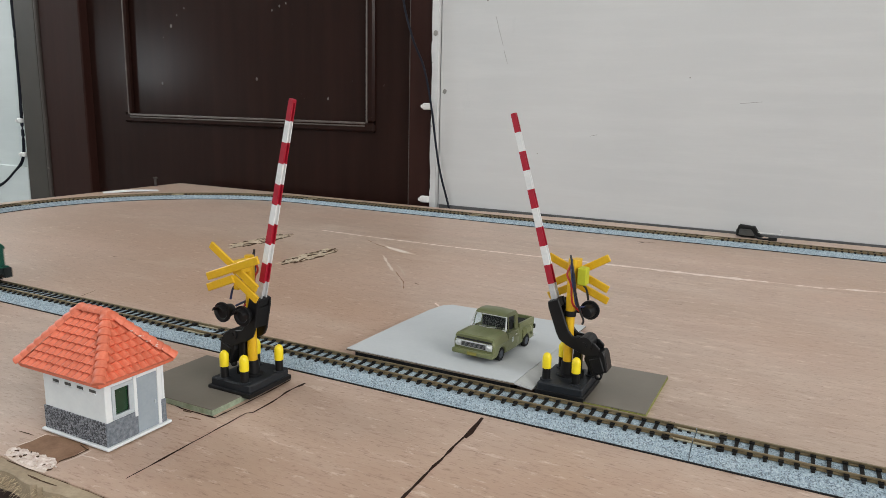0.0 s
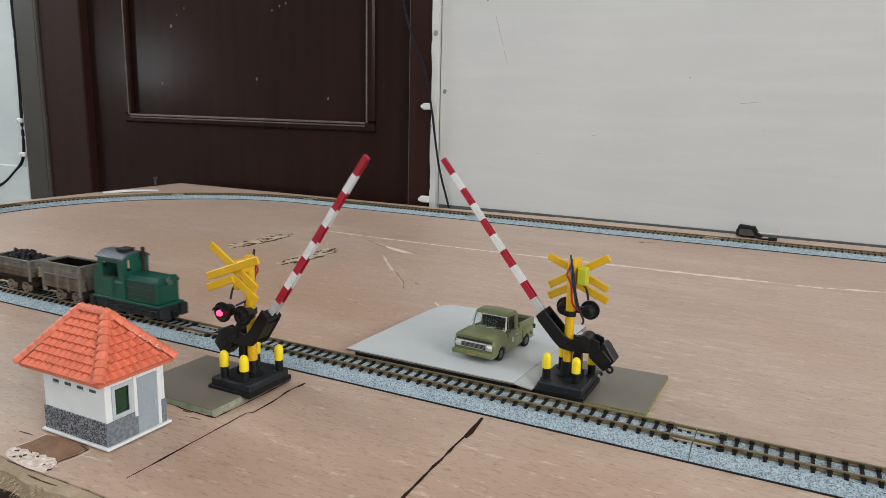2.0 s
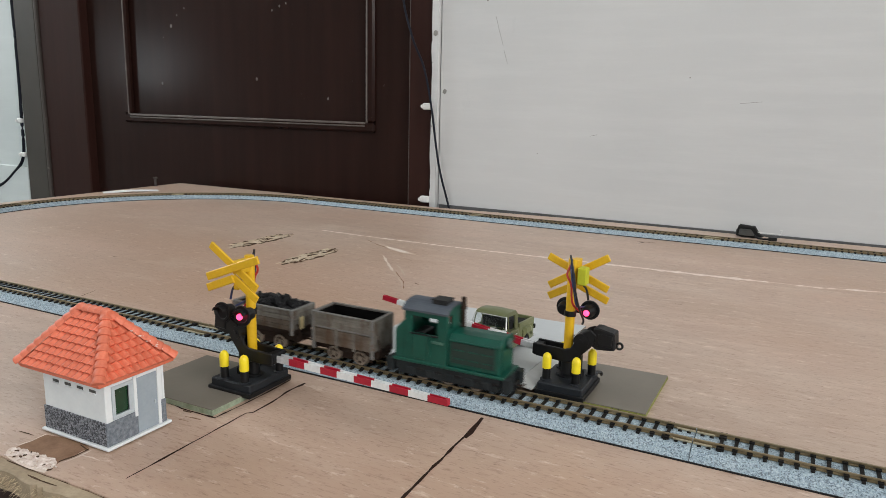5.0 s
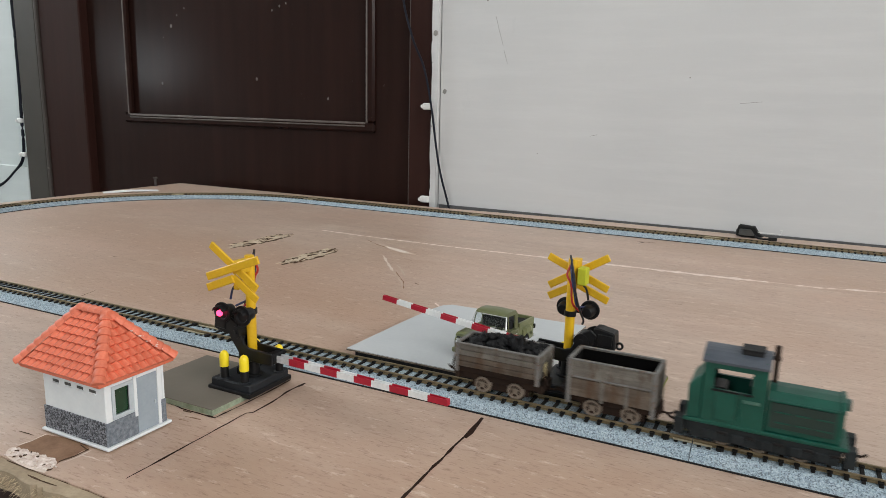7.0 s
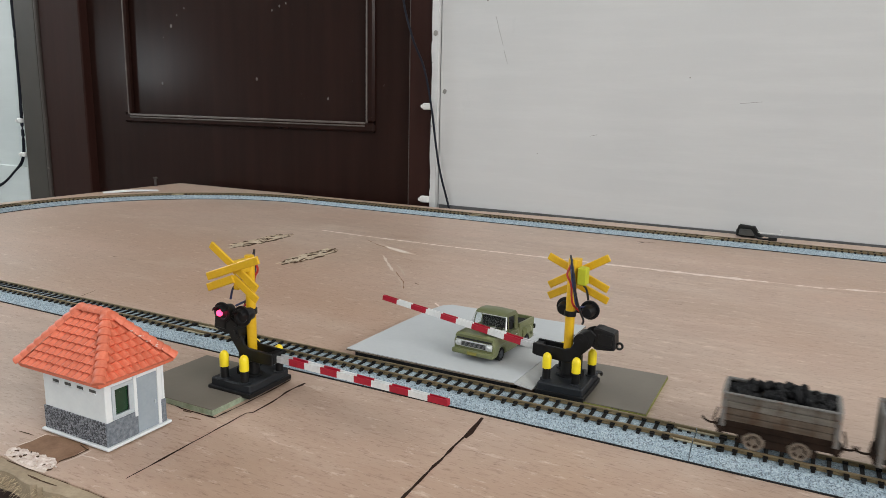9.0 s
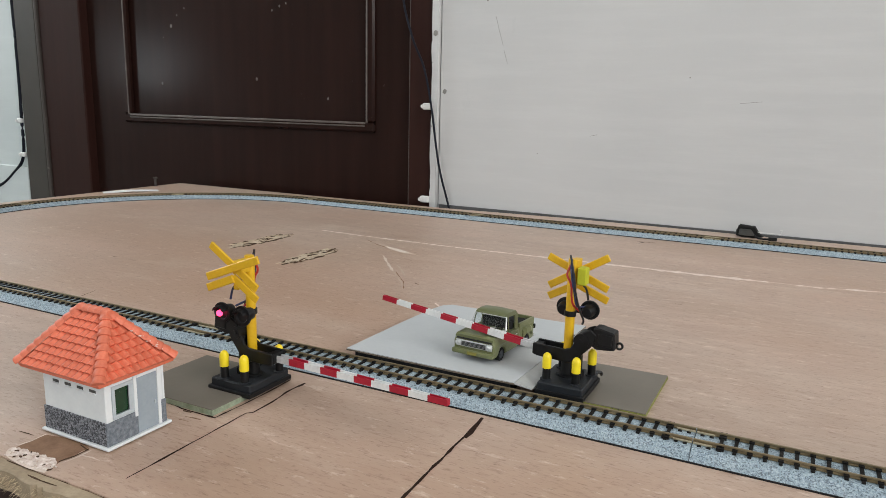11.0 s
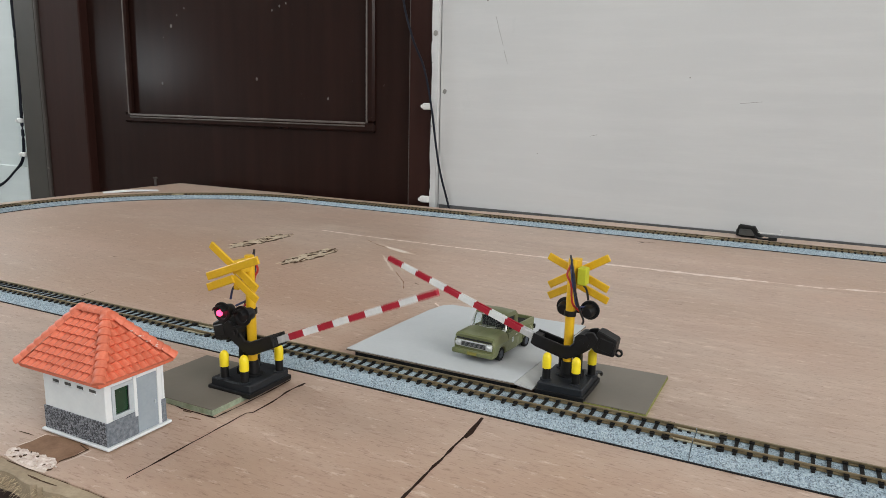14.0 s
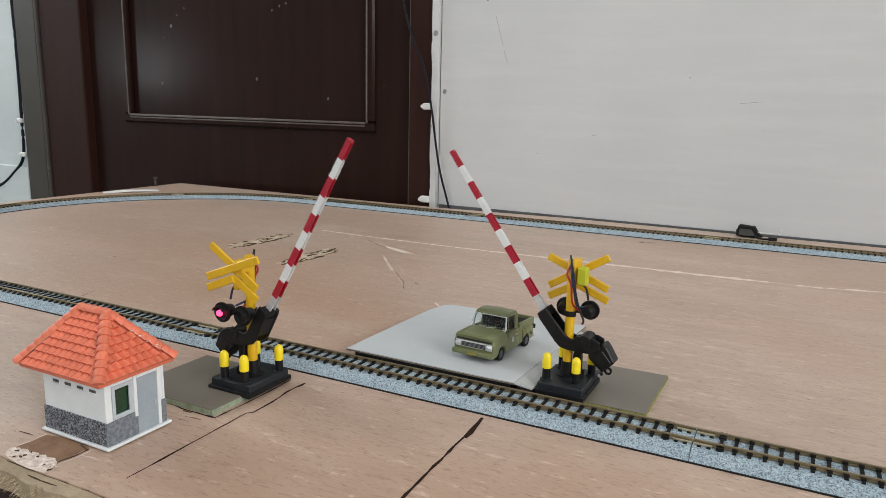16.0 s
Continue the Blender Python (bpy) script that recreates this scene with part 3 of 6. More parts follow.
def table():
    t = thing("table", mm(0, 0, 0), "bare plywood layout table with scratches and pen marks", "table")
    r = random.Random(3)
    def ragged(y, jag, step):
        """The front edge, from TX1 back to TX0, uneven where it is worn."""
        pts, x = [], 60.0
        while x > -430:
            pts.append((x, y + r.uniform(-jag, jag)))
            x -= step * r.uniform(0.4, 1.6)
        return [(TX1, y)] + pts + [(TX0, y)]
    back = [(TX1, TY1 + 13), (-212, TY1 + 13), (-366, TY1), (TX0, TY1)]
    part("tabletop", shape(prism, [(x, y) for x, y in ragged(TY0, 0.35, 7)[::-1]] + back, "z", -0.5, 0.0), PLY, t)
    lip = [(x, y + 0.3) for x, y in back]
    part("core", shape(prism, ragged(TY0 - 5.6, 0.8, 3)[::-1] + lip, "z", -7.5, -0.52), LIP, t, "raw khaki plywood core showing at the worn edge")
    part("edge_crack", shape(stroke, [(-191, -116.4), (-184, -116.7), (-176.5, -116.2)], 0.7, -0.45, 61, 0.5), SPLINTER_DARK, t, "dark slit in the worn edge")
    part("edge_crack", shape(stroke, [(-206, -113.9), (-190, -113.9), (-172, -113.5), (-150, -113.5)], 0.35, -0.45, 62, 0.7), SPLINTER_DARK, t, "dark slit in the worn edge")
    # front lip, raw and frayed into thin whiskers
    fr = bmesh.new()
    x = -420.0
    while x < 40:
        out = r.uniform(0.8, 4.6) * (0.3 + 0.7 * r.random()) if x < -150 else r.uniform(0.3, 1.2)
        wd = r.uniform(0.05, 0.17)
        p = Vector((x, TY0 - 5.2, r.uniform(-6.5, -1.3)))
        q = p + Vector((r.uniform(-0.5, 0.5) * out, -out, r.uniform(-0.6, 0.25) * out))
        tri = [fr.verts.new(p + Vector((wd * math.cos(k * 2.094), 0, wd * math.sin(k * 2.094)))) for k in range(3)]
        end = fr.verts.new(q)
        for k in range(3):
            fr.faces.new((tri[k], tri[(k + 1) % 3], end))
        x += r.uniform(0.05, 0.22)
    part("frayed_edge", fr, PLY_EDGE, t, "frayed pale whiskers along the sawn edge")
    for x in (TX0 + 60, TX1 - 60):
        for y in (TY0 + 60, TY1 - 60):
            part("leg", shape(box, x - 22, x + 22, y - 22, y + 22, FLOOR_Z, -40, 2), PLY_EDGE, t)
    part("apron", shape(box, TX0 + 30, TX1 - 30, TY0 + 40, TY0 + 58, -60, -8), DOOR_FRAME, t)
    part("apron", shape(box, TX0 + 30, TX1 - 30, TY1 - 58, TY1 - 40, -60, -8), DOOR_FRAME, t)
    # torn veneer
    for k, (cx, cy, lx, ly) in enumerate(((-398, 233, 8.5, 36), (-322, 204, 8.5, 32))):
        d = bmesh.new()
        patch(d, cx, cy, lx * 1.0, ly * 1.02, 0.12, 60, 0.17, -0.04, 11 + k)
        part("torn_veneer", d, SPLINTER_DARK, t, "dark torn hollow in the veneer")
        s = bmesh.new()
        patch(s, cx - 0.8, cy - 0.6, lx * 0.80, ly * 0.93, 0.32, 64, 0.26, -0.05, 31 + k)
        splinters(s, cx - 1.2, cy, lx * 0.7, ly * 0.85, 50, 21 + k, (0.8, 1.5), (3, 12), 1.45)
        part("torn_splinters", s, SPLINTER, t, "pale splinters in the torn veneer")
        e = bmesh.new()
        splinters(e, cx - 0.5, cy, lx * 0.75, ly * 0.85, 22, 51 + k, (0.9, 1.3), (4.0, 14.0), 1.45)
        part("torn_splinters", e, SPLINTER_DARK, t, "dark slivers in the torn veneer")
    # missing veneer by the small house
    d = bmesh.new()
    prism(d, [(-205.2, -112.9), (-211.0, -108.6), (-211.6, -106.2), (-211.2, -102.9), (-211.6, -99.2), (-211.2, -96.1), (-203.8, -94.3), (-194.1, -93.7), (-188.8, -95.2), (-189.4, -98), (-188.3, -101.2), (-189.0, -105.7), (-187.4, -112.2), (-196, -113.2)], "z", -0.2, 0.10)
    part("veneer_patch", d, VENEER, t, "brown patch where the veneer came off")
    s = bmesh.new()
    r = random.Random(9)
    prism(s, [(-211.6, -108.8), (-210.2, -106.9), (-208.7, -107.2), (-206.4, -106.2), (-204.2, -107.2), (-202, -106.2), (-200.0, -107.3), (-197.3, -105.8), (-195.1, -106.6), (-192.4, -105.6), (-190.2, -106.9), (-189.6, -109.4), (-187.0, -112.6), (-195.9, -113.3), (-205.3, -112.7)], "z", -0.1, 0.22)
    for k in range(60):
        u = r.random()
        x, y = -210.0 + 22 * u + r.uniform(-0.6, 0.6), -109.6 - 0.6 * u + r.uniform(-2.6, 2.4)
        patch(s, x, y, r.uniform(0.6, 1.9), r.uniform(0.25, 0.8), 0.24 + 0.22 * r.random(), 13, 0.4, r.uniform(-0.9, 0.9), 100 + k)
    part("veneer_rim", s, TORN_WHITE, t, "whitish torn rim of the missing veneer")
    w = bmesh.new()
    for k in range(9):
        x, y = r.uniform(-209, -189), r.uniform(-112.4, -106.4)
        patch(w, x, y, r.uniform(0.4, 1.3), r.uniform(0.2, 0.5), 0.35 + 0.4 * r.random(), 8, 0.5, r.uniform(-0.9, 0.9), 200 + k)
    part("veneer_hollow", w, SPLINTER_DARK, t, "dark hollows in the torn rim")
    for pts, wd, mat, what in (
            ([(-211.2, -107.4), (-212.0, -109.2), (-208.4, -112.0), (-203.8, -113.2), (-194.6, -113.45), (-186.4, -113.2)], 1.3, TORN_PALE, "pale lifted edge of the veneer"),
            ([(-212.2, -105.8), (-211.3, -101.8), (-211.7, -95.7)], 0.8, TORN_PALE, "pale lifted edge of the veneer"),
            ([(-189.2, -106.6), (-188.0, -101.2), (-188.3, -95.6)], 0.9, SPLINTER_DARK, "dark split at the torn veneer"),
            ([(-193.7, -95.1), (-187.5, -96.6)], 0.6, SPLINTER_DARK, "dark split at the torn veneer"),
            ([(-187.4, -112.6), (-186.4, -110.6)], 1.0, SPLINTER_DARK, "dark split at the torn veneer"),
            ([(-187.4, -106), (-186.6, -101.2), (-186.8, -96)], 0.6, TORN_PALE, "pale lifted edge of the veneer"),
            ([(-186.9, -99.9), (-182, -99.2), (-178.0, -99.4)], 0.7, TORN_PALE, "pale scratch in the veneer"),
            ([(-222.7, -99.1), (-214.5, -98.7)], 0.5, SPLINTER_DARK, "dark crack in the veneer"),
            ([(-198.7, -52.6), (-194.4, -54.2), (-190.8, -54.4)], 1.0, SPLINTER_DARK, "dark crack beside the board"),
            ([(-198.1, -51.1), (-195.1, -50.5)], 0.7, SPLINTER_DARK, "dark crack beside the board"),
            ([(-193.1, -54.2), (-187, -55.3), (-181.6, -55.4), (-175, -55.3), (-168.5, -55.4)], 1.0, INK, "dark line along the board"),
            ([(-184.6, -56.6), (-180.4, -56.0)], 1.1, SPLINTER_DARK, "dark crack beside the board"),
            ([(-180.2, -60.0), (-176, -59.4), (-172.3, -59.3)], 0.5, VENEER, "brown scratch beside the board"),
            ([(-180.0, -63.0), (-175.3, -62.6)], 0.5, VENEER, "brown scratch beside the board"),
            ([(-169.0, -55.2), (-168.3, -41.4), (-168.1, -25.7), (-168.7, -9.4)], 0.7, INK, "pen line along the board")):
        part("veneer_mark", shape(stroke, pts, wd, 0.14, int(abs(pts[0][0]) * 7 + abs(pts[0][1])), 0.5), mat, t, what)
    # scratches
    part("scratch", shape(stroke, [(-388, 306), (-330, 303), (-254, 302), (-190, 304)], 3.0, 0.1, 1, 0.7), SCUFF, t)
    part("scratch", shape(stroke, [(-190, 304), (-62, 309.5), (43, 315), (90, 327)], 3.2, 0.1, 2, 0.75), SCUFF, t)
    part("scratch", shape(stroke, [(-110, 307), (-20, 311), (10, 313)], 5.0, 0.14, 12, 0.7), SCUFF, t)
    part("scratch", shape(prism, [(-295, 273), (-286, 266), (-269, 257.6), (-253.7, 256.4), (-265, 261.5), (-277, 268)], "z", -0.1, 0.14), TORN_PALE, t, "pale triangular scuff")
    part("scratch", shape(stroke, [(-275, 239), (-254.2, 213), (-240, 196)], 1.7, 0.12, 4, 0.6), TORN_PALE, t)
    part("scratch", shape(stroke, [(-240, 196), (-233, 188), (-216, 168), (-209, 157)], 0.9, 0.12, 16, 0.8), FAINT, t)
    part("scratch", shape(stroke, [(-236, 194), (-216, 171), (-206.5, 155)], 0.45, 0.1, 17, 0.8), VENEER, t, "dark edge of a deep scratch")
    part("scratch", shape(stroke, [(-247, 214), (-237.6, 204), (-224, 187)], 1.0, 0.12, 5, 0.8), FAINT, t)
    part("scratch", shape(stroke, [(-208.5, 173.3), (-203.6, 170)], 0.9, 0.12, 18, 0.5), SPLINTER_DARK, t, "small dark nick")
    part("scratch", shape(stroke, [(-172.2, 134.9), (-165.8, 128.7)], 1.3, 0.12, 20, 0.6), SCUFF, t)
    part("scratch", shape(stroke, [(-322, 288), (-304, 275), (-291, 268.8)], 0.5, 0.1, 3, 0.8), VENEER, t, "dark edge of a deep scratch")
    part("scratch", shape(stroke, [(-264, 306), (-250, 316)], 1.4, 0.1, 6, 0.8), FAINT, t)
    part("scratch", shape(stroke, [(-300, 262), (-268, 262)], 1.0, 0.1, 7, 0.8), FAINT, t)
    for k in range(26):
        x, y = rnd.uniform(-560, 120), rnd.uniform(50, 400)
        l = rnd.uniform(4, 22)
        part("scratch", shape(stroke, [(x, y), (x + l, y + rnd.uniform(-2.5, 1))], rnd.uniform(0.25, 0.6), 0.08, 40 + k, 0.6), FAINT, t)
    part("pen_line", shape(stroke, [(-160.4, -103), (-160.8, -84), (-161.2, -61), (-161.5, -46), (-159.6, -44), (-159.8, -33), (-161.3, -21.7), (-161.0, -9.6)], 0.85, 0.1, 8, 0.45), INK, t)
    part("pen_line", shape(stroke, [(-161.6, -23), (-161.2, -16), (-160.6, -9.4)], 1.2, 0.12, 9, 0.5), INK, t)
    part("pen_line", shape(stroke, [(-75.4, -95), (-76.3, -66), (-77.2, -34), (-77.6, -12), (-77.9, -2.6)], 1.0, 0.1, 10, 0.4), INK, t)
    part("pen_line", shape(stroke, [(-76.5, -22), (-77.3, -12), (-78, -2.6)], 2.0, 0.12, 11, 0.35), INK, t)
    part("pen_line", shape(stroke, [(-367, 31), (-372, 46)], 0.5, 0.1, 13, 0.4), INK, t)
    part("pen_line", shape(stroke, [(-106, 414), (-101, 424)], 1.3, 0.1, 14, 0.4), INK, t)
    part("pen_line", shape(stroke, [(-110, 424), (-90, 424)], 0.8, 0.1, 15, 0.4), INK, t)
    for x, y in ((-640, 300), (-40, 215), (60, 200), (-30, 180), (-500, 330), (-230, 380), (30, 250), (-330, 100), (-450, 120)):
        part("pen_line", shape(stroke, [(x, y), (x + rnd.uniform(2, 6), y + rnd.uniform(-1, 1))], 0.4, 0.08, int(abs(x)), 0.6), INK, t)
    return t


table()


# ---------------------------------------------------------------- track
CY0, CY1 = 12.5, 456.0                 # centre lines of the near and the far straight
RAD = (CY1 - CY0) / 2
CCX, CCY = -515.0, (CY0 + CY1) / 2
PITCH = 4.9
RAIL_TOP = 6.2
PROFILE = [(-12.5, 0.6), (-8.9, 4.4), (8.9, 4.4), (12.5, 0.6)]
tie_mesh = None


def tie():
    bm = bmesh.new()
    box(bm, -0.64, 0.64, -7.7, 7.7, 4.2, 5.05, 0.12)
    for y in (-4.85, 4.85):
        box(bm, -0.9, 0.9, y - 1.5, y + 1.5, 4.9, 5.5, 0.12)
    return mesh_of("tie", bm, TIE)


def sweep(bm, path, prof):
    """Sweep a closed (offset, height) outline along (x, y, heading) stations."""
    rings = []
    for x, y, a in path:
        nx, ny = -math.sin(a), math.cos(a)
        rings.append([bm.verts.new((x + nx * o, y + ny * o, h)) for o, h in prof])
    n = len(prof)
    fs = []
    for p, q in zip(rings, rings[1:]):
        for k in range(n):
            fs.append(bm.faces.new((p[k], p[(k + 1) % n], q[(k + 1) % n], q[k])))
    fs += [bm.faces.new(rings[0]), bm.faces.new(rings[-1][::-1])]
    bmesh.ops.recalc_face_normals(bm, faces=fs)


def track_section(path_at, length, curved):
    """One click-together piece: path_at(s) gives x, y, heading."""
    global tie_mesh
    tie_mesh = tie_mesh or tie()
    x0, y0, a0 = path_at(0)
    o = thing("track_section", mm(0, 0, 0), "model railway track piece on moulded grey ballast" if not curved else "curved model railway track piece on moulded grey ballast", "track", "track pieces of the layout")
    n = 12 if curved else 1
    st = [path_at(0.15 + (length - 0.3) * k / n) for k in range(n + 1)]
    bm = bmesh.new()
    sweep(bm, st, [(-12.5, 0.7)] + [(-8.9, 4.4), (8.9, 4.4), (12.5, 0.7)])
    part("roadbed", bm, BALLAST, o, "grey speckled moulded ballast")
    bm = bmesh.new()
    sweep(bm, [path_at(length * k / n) for k in range(n + 1)], [(-12.75, 0.0), (-12.75, 0.66), (12.75, 0.66), (12.75, 0.0)])
    part("base_edge", bm, BLACK_BASE, o, "black rim under the ballast")
    for off in (-4.85, 4.85):
        bm = bmesh.new()
        sweep(bm, st, [(off - 0.75, 4.6), (off - 0.75, 4.95), (off - 0.22, 5.15), (off - 0.22, 5.55), (off - 0.42, 5.7), (off - 0.42, 6.1), (off - 0.3, 6.2),
                       (off + 0.3, 6.2), (off + 0.42, 6.1), (off + 0.42, 5.7), (off + 0.22, 5.55), (off + 0.22, 5.15), (off + 0.75, 4.95), (off + 0.75, 4.6)])
        part("rail", bm, RAIL, o)
    k = 0
    m = int((length - 17) / PITCH)
    start = (length - m * PITCH) / 2
    for k in range(m + 1):
        x, y, a = path_at(start + k * PITCH)
        piece("tie", tie_mesh, o, mm(x, y, 0, 0, 0, math.degrees(a)))
    for s, sg in ((0.2, 1), (length - 0.2, -1)):
        x, y, a = path_at(s)
        j = bmesh.new()
        R = Matrix.Translation((x, y, 0)) @ Matrix.Rotation(a, 4, 'Z')
        for off in (-4.85, 4.85):
            box(j, 0 if sg > 0 else -6.5, 6.5 if sg > 0 else 0, off - 1.35, off - 0.95, 4.6, 5.35, 0.1, R)
            box(j, 0 if sg > 0 else -6.5, 6.5 if sg > 0 else 0, off + 0.95, off + 1.35, 4.6, 5.35, 0.1, R)
        part("rail_joiner", j, JOINER, o, "pale metal rail joiner")
        b = bmesh.new()
        for off in (-4.85, 4.85):
            for dx in (2.2, 5.4):
                box(b, sg * dx - 0.7, sg * dx + 0.7, off - 2.6, off - 1.5, 4.3, 4.8, 0.1, R)
                box(b, sg * dx - 0.7, sg * dx + 0.7, off + 1.5, off + 2.6, 4.3, 4.8, 0.1, R)
            box(b, sg * 9.2 - 1.3, sg * 9.2 + 1.3, off - 2.3, off + 2.3, 4.3, 5.5, 0.15, R)
        part("joiner_socket", b, TIE, o, "black joiner socket")
    return o


def tracks():
    SEC = 244.0
    for k in range(-2, 3):
        x0 = k * SEC if k > -2 else CCX
        x1 = (k + 1) * SEC if k < 2 else 690.0
        track_section(lambda s, x0=x0: (x0 + s, CY0, 0.0), x1 - x0, False)
    xs = [CCX, -290.0, -46.0, 198.0, 442.0, 690.0]
    for x0, x1 in zip(xs, xs[1:]):
        track_section(lambda s, x0=x0: (x0 + s, CY1, 0.0), x1 - x0, False)
    for k in range(4):
        a0 = math.pi / 2 + k * math.pi / 4

        def at(s, a0=a0):
            a = a0 + s / RAD
            return CCX + RAD * math.cos(a), CCY + RAD * math.sin(a), a + math.pi / 2
        track_section(at, RAD * math.pi / 4, True)


tracks()


# ---------------------------------------------------------------- boards by the crossing
def card(name, pts, z0, z1, top, edge, label):
    b = thing(name, mm(0, 0, 0), label, "board")
    bm = bmesh.new()
    prism(bm, pts, "z", z0, z1 - 0.3)
    part("core", bm, edge, b)
    cx = sum(p[0] for p in pts) / len(pts)
    cy = sum(p[1] for p in pts) / len(pts)
    bm = bmesh.new()
    prism(bm, [(cx + (x - cx) * 0.997, cy + (y - cy) * 0.997) for x, y in pts], "z", z1 - 0.3, z1)
    part("face", bm, top, b)
    return b


card("base_board", [(-219, -54.8), (-171, -54.4), (-170.2, -10.4), (-218.5, -10.0)], 0.0, 2.6, BOARD, PALE_EDGE, "grey-brown card board under the barrier machine")
card("base_board", [(-67, 29.5), (-21.0, 29.8), (-20.6, 78.0), (-66.5, 77)], 0.0, 1.8, BOARD, BOARD_EDGE, "grey-brown card board with a yellow-green cut edge")

RAMP_Z, RAMP_Y0, RAMP_Y1 = 6.3, 23.0, 140.0


def ramp_z(y):
    return RAMP_Z - (RAMP_Z - 1.6) * (y - RAMP_Y0) / (RAMP_Y1 - RAMP_Y0)


def road_ramp():
    """Stiff cardboard road, level with the rails on one side and falling away to the table."""
    r = thing("cardboard_ramp", mm(0, 0, 0), "pale grey cardboard road ramp leaning up to the rails", "ramp")

    def slab(pts, t0, t1):
        bm = bmesh.new()
        lo = [bm.verts.new((x, y, max(0.0, ramp_z(y) - t1))) for x, y in pts]
        hi = [bm.verts.new((x, y, ramp_z(y) - t0)) for x, y in pts]
        n = len(pts)
        fs = [bm.faces.new(lo[::-1]), bm.faces.new(hi)]
        for k in range(n):
            fs.append(bm.faces.new((lo[k], lo[(k + 1) % n], hi[(k + 1) % n], hi[k])))
        bmesh.ops.recalc_face_normals(bm, faces=fs)
        return bm
    pts = [(-161.5, 23.2), (-128, 23), (-90, 22.8), (-75.5, 23), (-75, 80), (-75, 133), (-128, 132.5), (-158.5, 132), (-162.5, 127), (-164, 112), (-163.2, 70)]
    part("core", slab(pts, 0.35, 0.95), CARD_EDGE, r, "brown cut edge of the cardboard")
    part("face", slab([(x * 0.998 - 0.2, y + (0.5 if y < 60 else -0.5)) for x, y in pts], 0.0, 0.36), CARD, r)
    # folded side strip with shiny tape
    bm = bmesh.new()
    q = [(-75.3, 23.2), (-67.8, 24.8), (-68.2, 80), (-69, 120), (-74.4, 120), (-74.8, 80)]
    zt = [ramp_z(23) - 0.1, 4.6, 1.2, 0.5, ramp_z(120) - 0.1, ramp_z(80) - 0.1]
    vs = [bm.verts.new((x, y, z)) for (x, y), z in zip(q, zt)]
    lo = [bm.verts.new((x, y, max(0, z - 0.6))) for (x, y), z in zip(q, zt)]
    f = [bm.faces.new(vs), bm.faces.new(lo[::-1])]
    for k in range(6):
        f.append(bm.faces.new((lo[k], lo[(k + 1) % 6], vs[(k + 1) % 6], vs[k])))
    bmesh.ops.recalc_face_normals(bm, faces=f)
    part("side_flap", bm, TAPE, r, "shiny taped flap folded down to the table")
    # added dark block that imitates the shaded gap below the ramp's front edge
    part("ramp_shade", shape(box, -158, -78, 25.6, 44, 0.0, ramp_z(44) - 1.0), SEAT, r, "dark block standing in for the shade under the raised edge")
    for x in (-150, -120, -92):
        part("support", shape(box, x - 4, x + 4, 72, 92, 0, ramp_z(92) - 1.5), CARD_EDGE, r)
    return r


road_ramp()


# ---------------------------------------------------------------- barrier machines
def bollard(parent, x, y):
    b = bmesh.new()
    rod(b, (x, y, 4.4), (x, y, 10.2), 1.75, seg=14)
    p = part("bollard", b, BLACK, parent, "black bollard with a yellow cap", smooth=True)
    lo = Matrix.Translation((x, y, 0))
    part("cap", shape(lathe, [(1.75, 9.6), (1.92, 9.7), (1.95, 13.9), (1.8, 15.0), (1.3, 15.9), (0.6, 16.4), (0, 16.5)], 16, lo), BRIGHT_YELLOW, p, "bright yellow cap", smooth=True)
    part("collar", shape(lathe, [(1.8, 4.3), (2.6, 4.3), (2.6, 4.8), (1.8, 5.0)], 14, lo), DARK_GREY, p)
    return p


def plank(bm, cx, cz, y, length, w, th, deg):
    m = Matrix.Translation((cx, y, cz)) @ Matrix.Rotation(radians(-deg), 4, 'Y')
    box(bm, -length / 2, length / 2, -th / 2, th / 2, -w / 2, w / 2, 0.25, m)


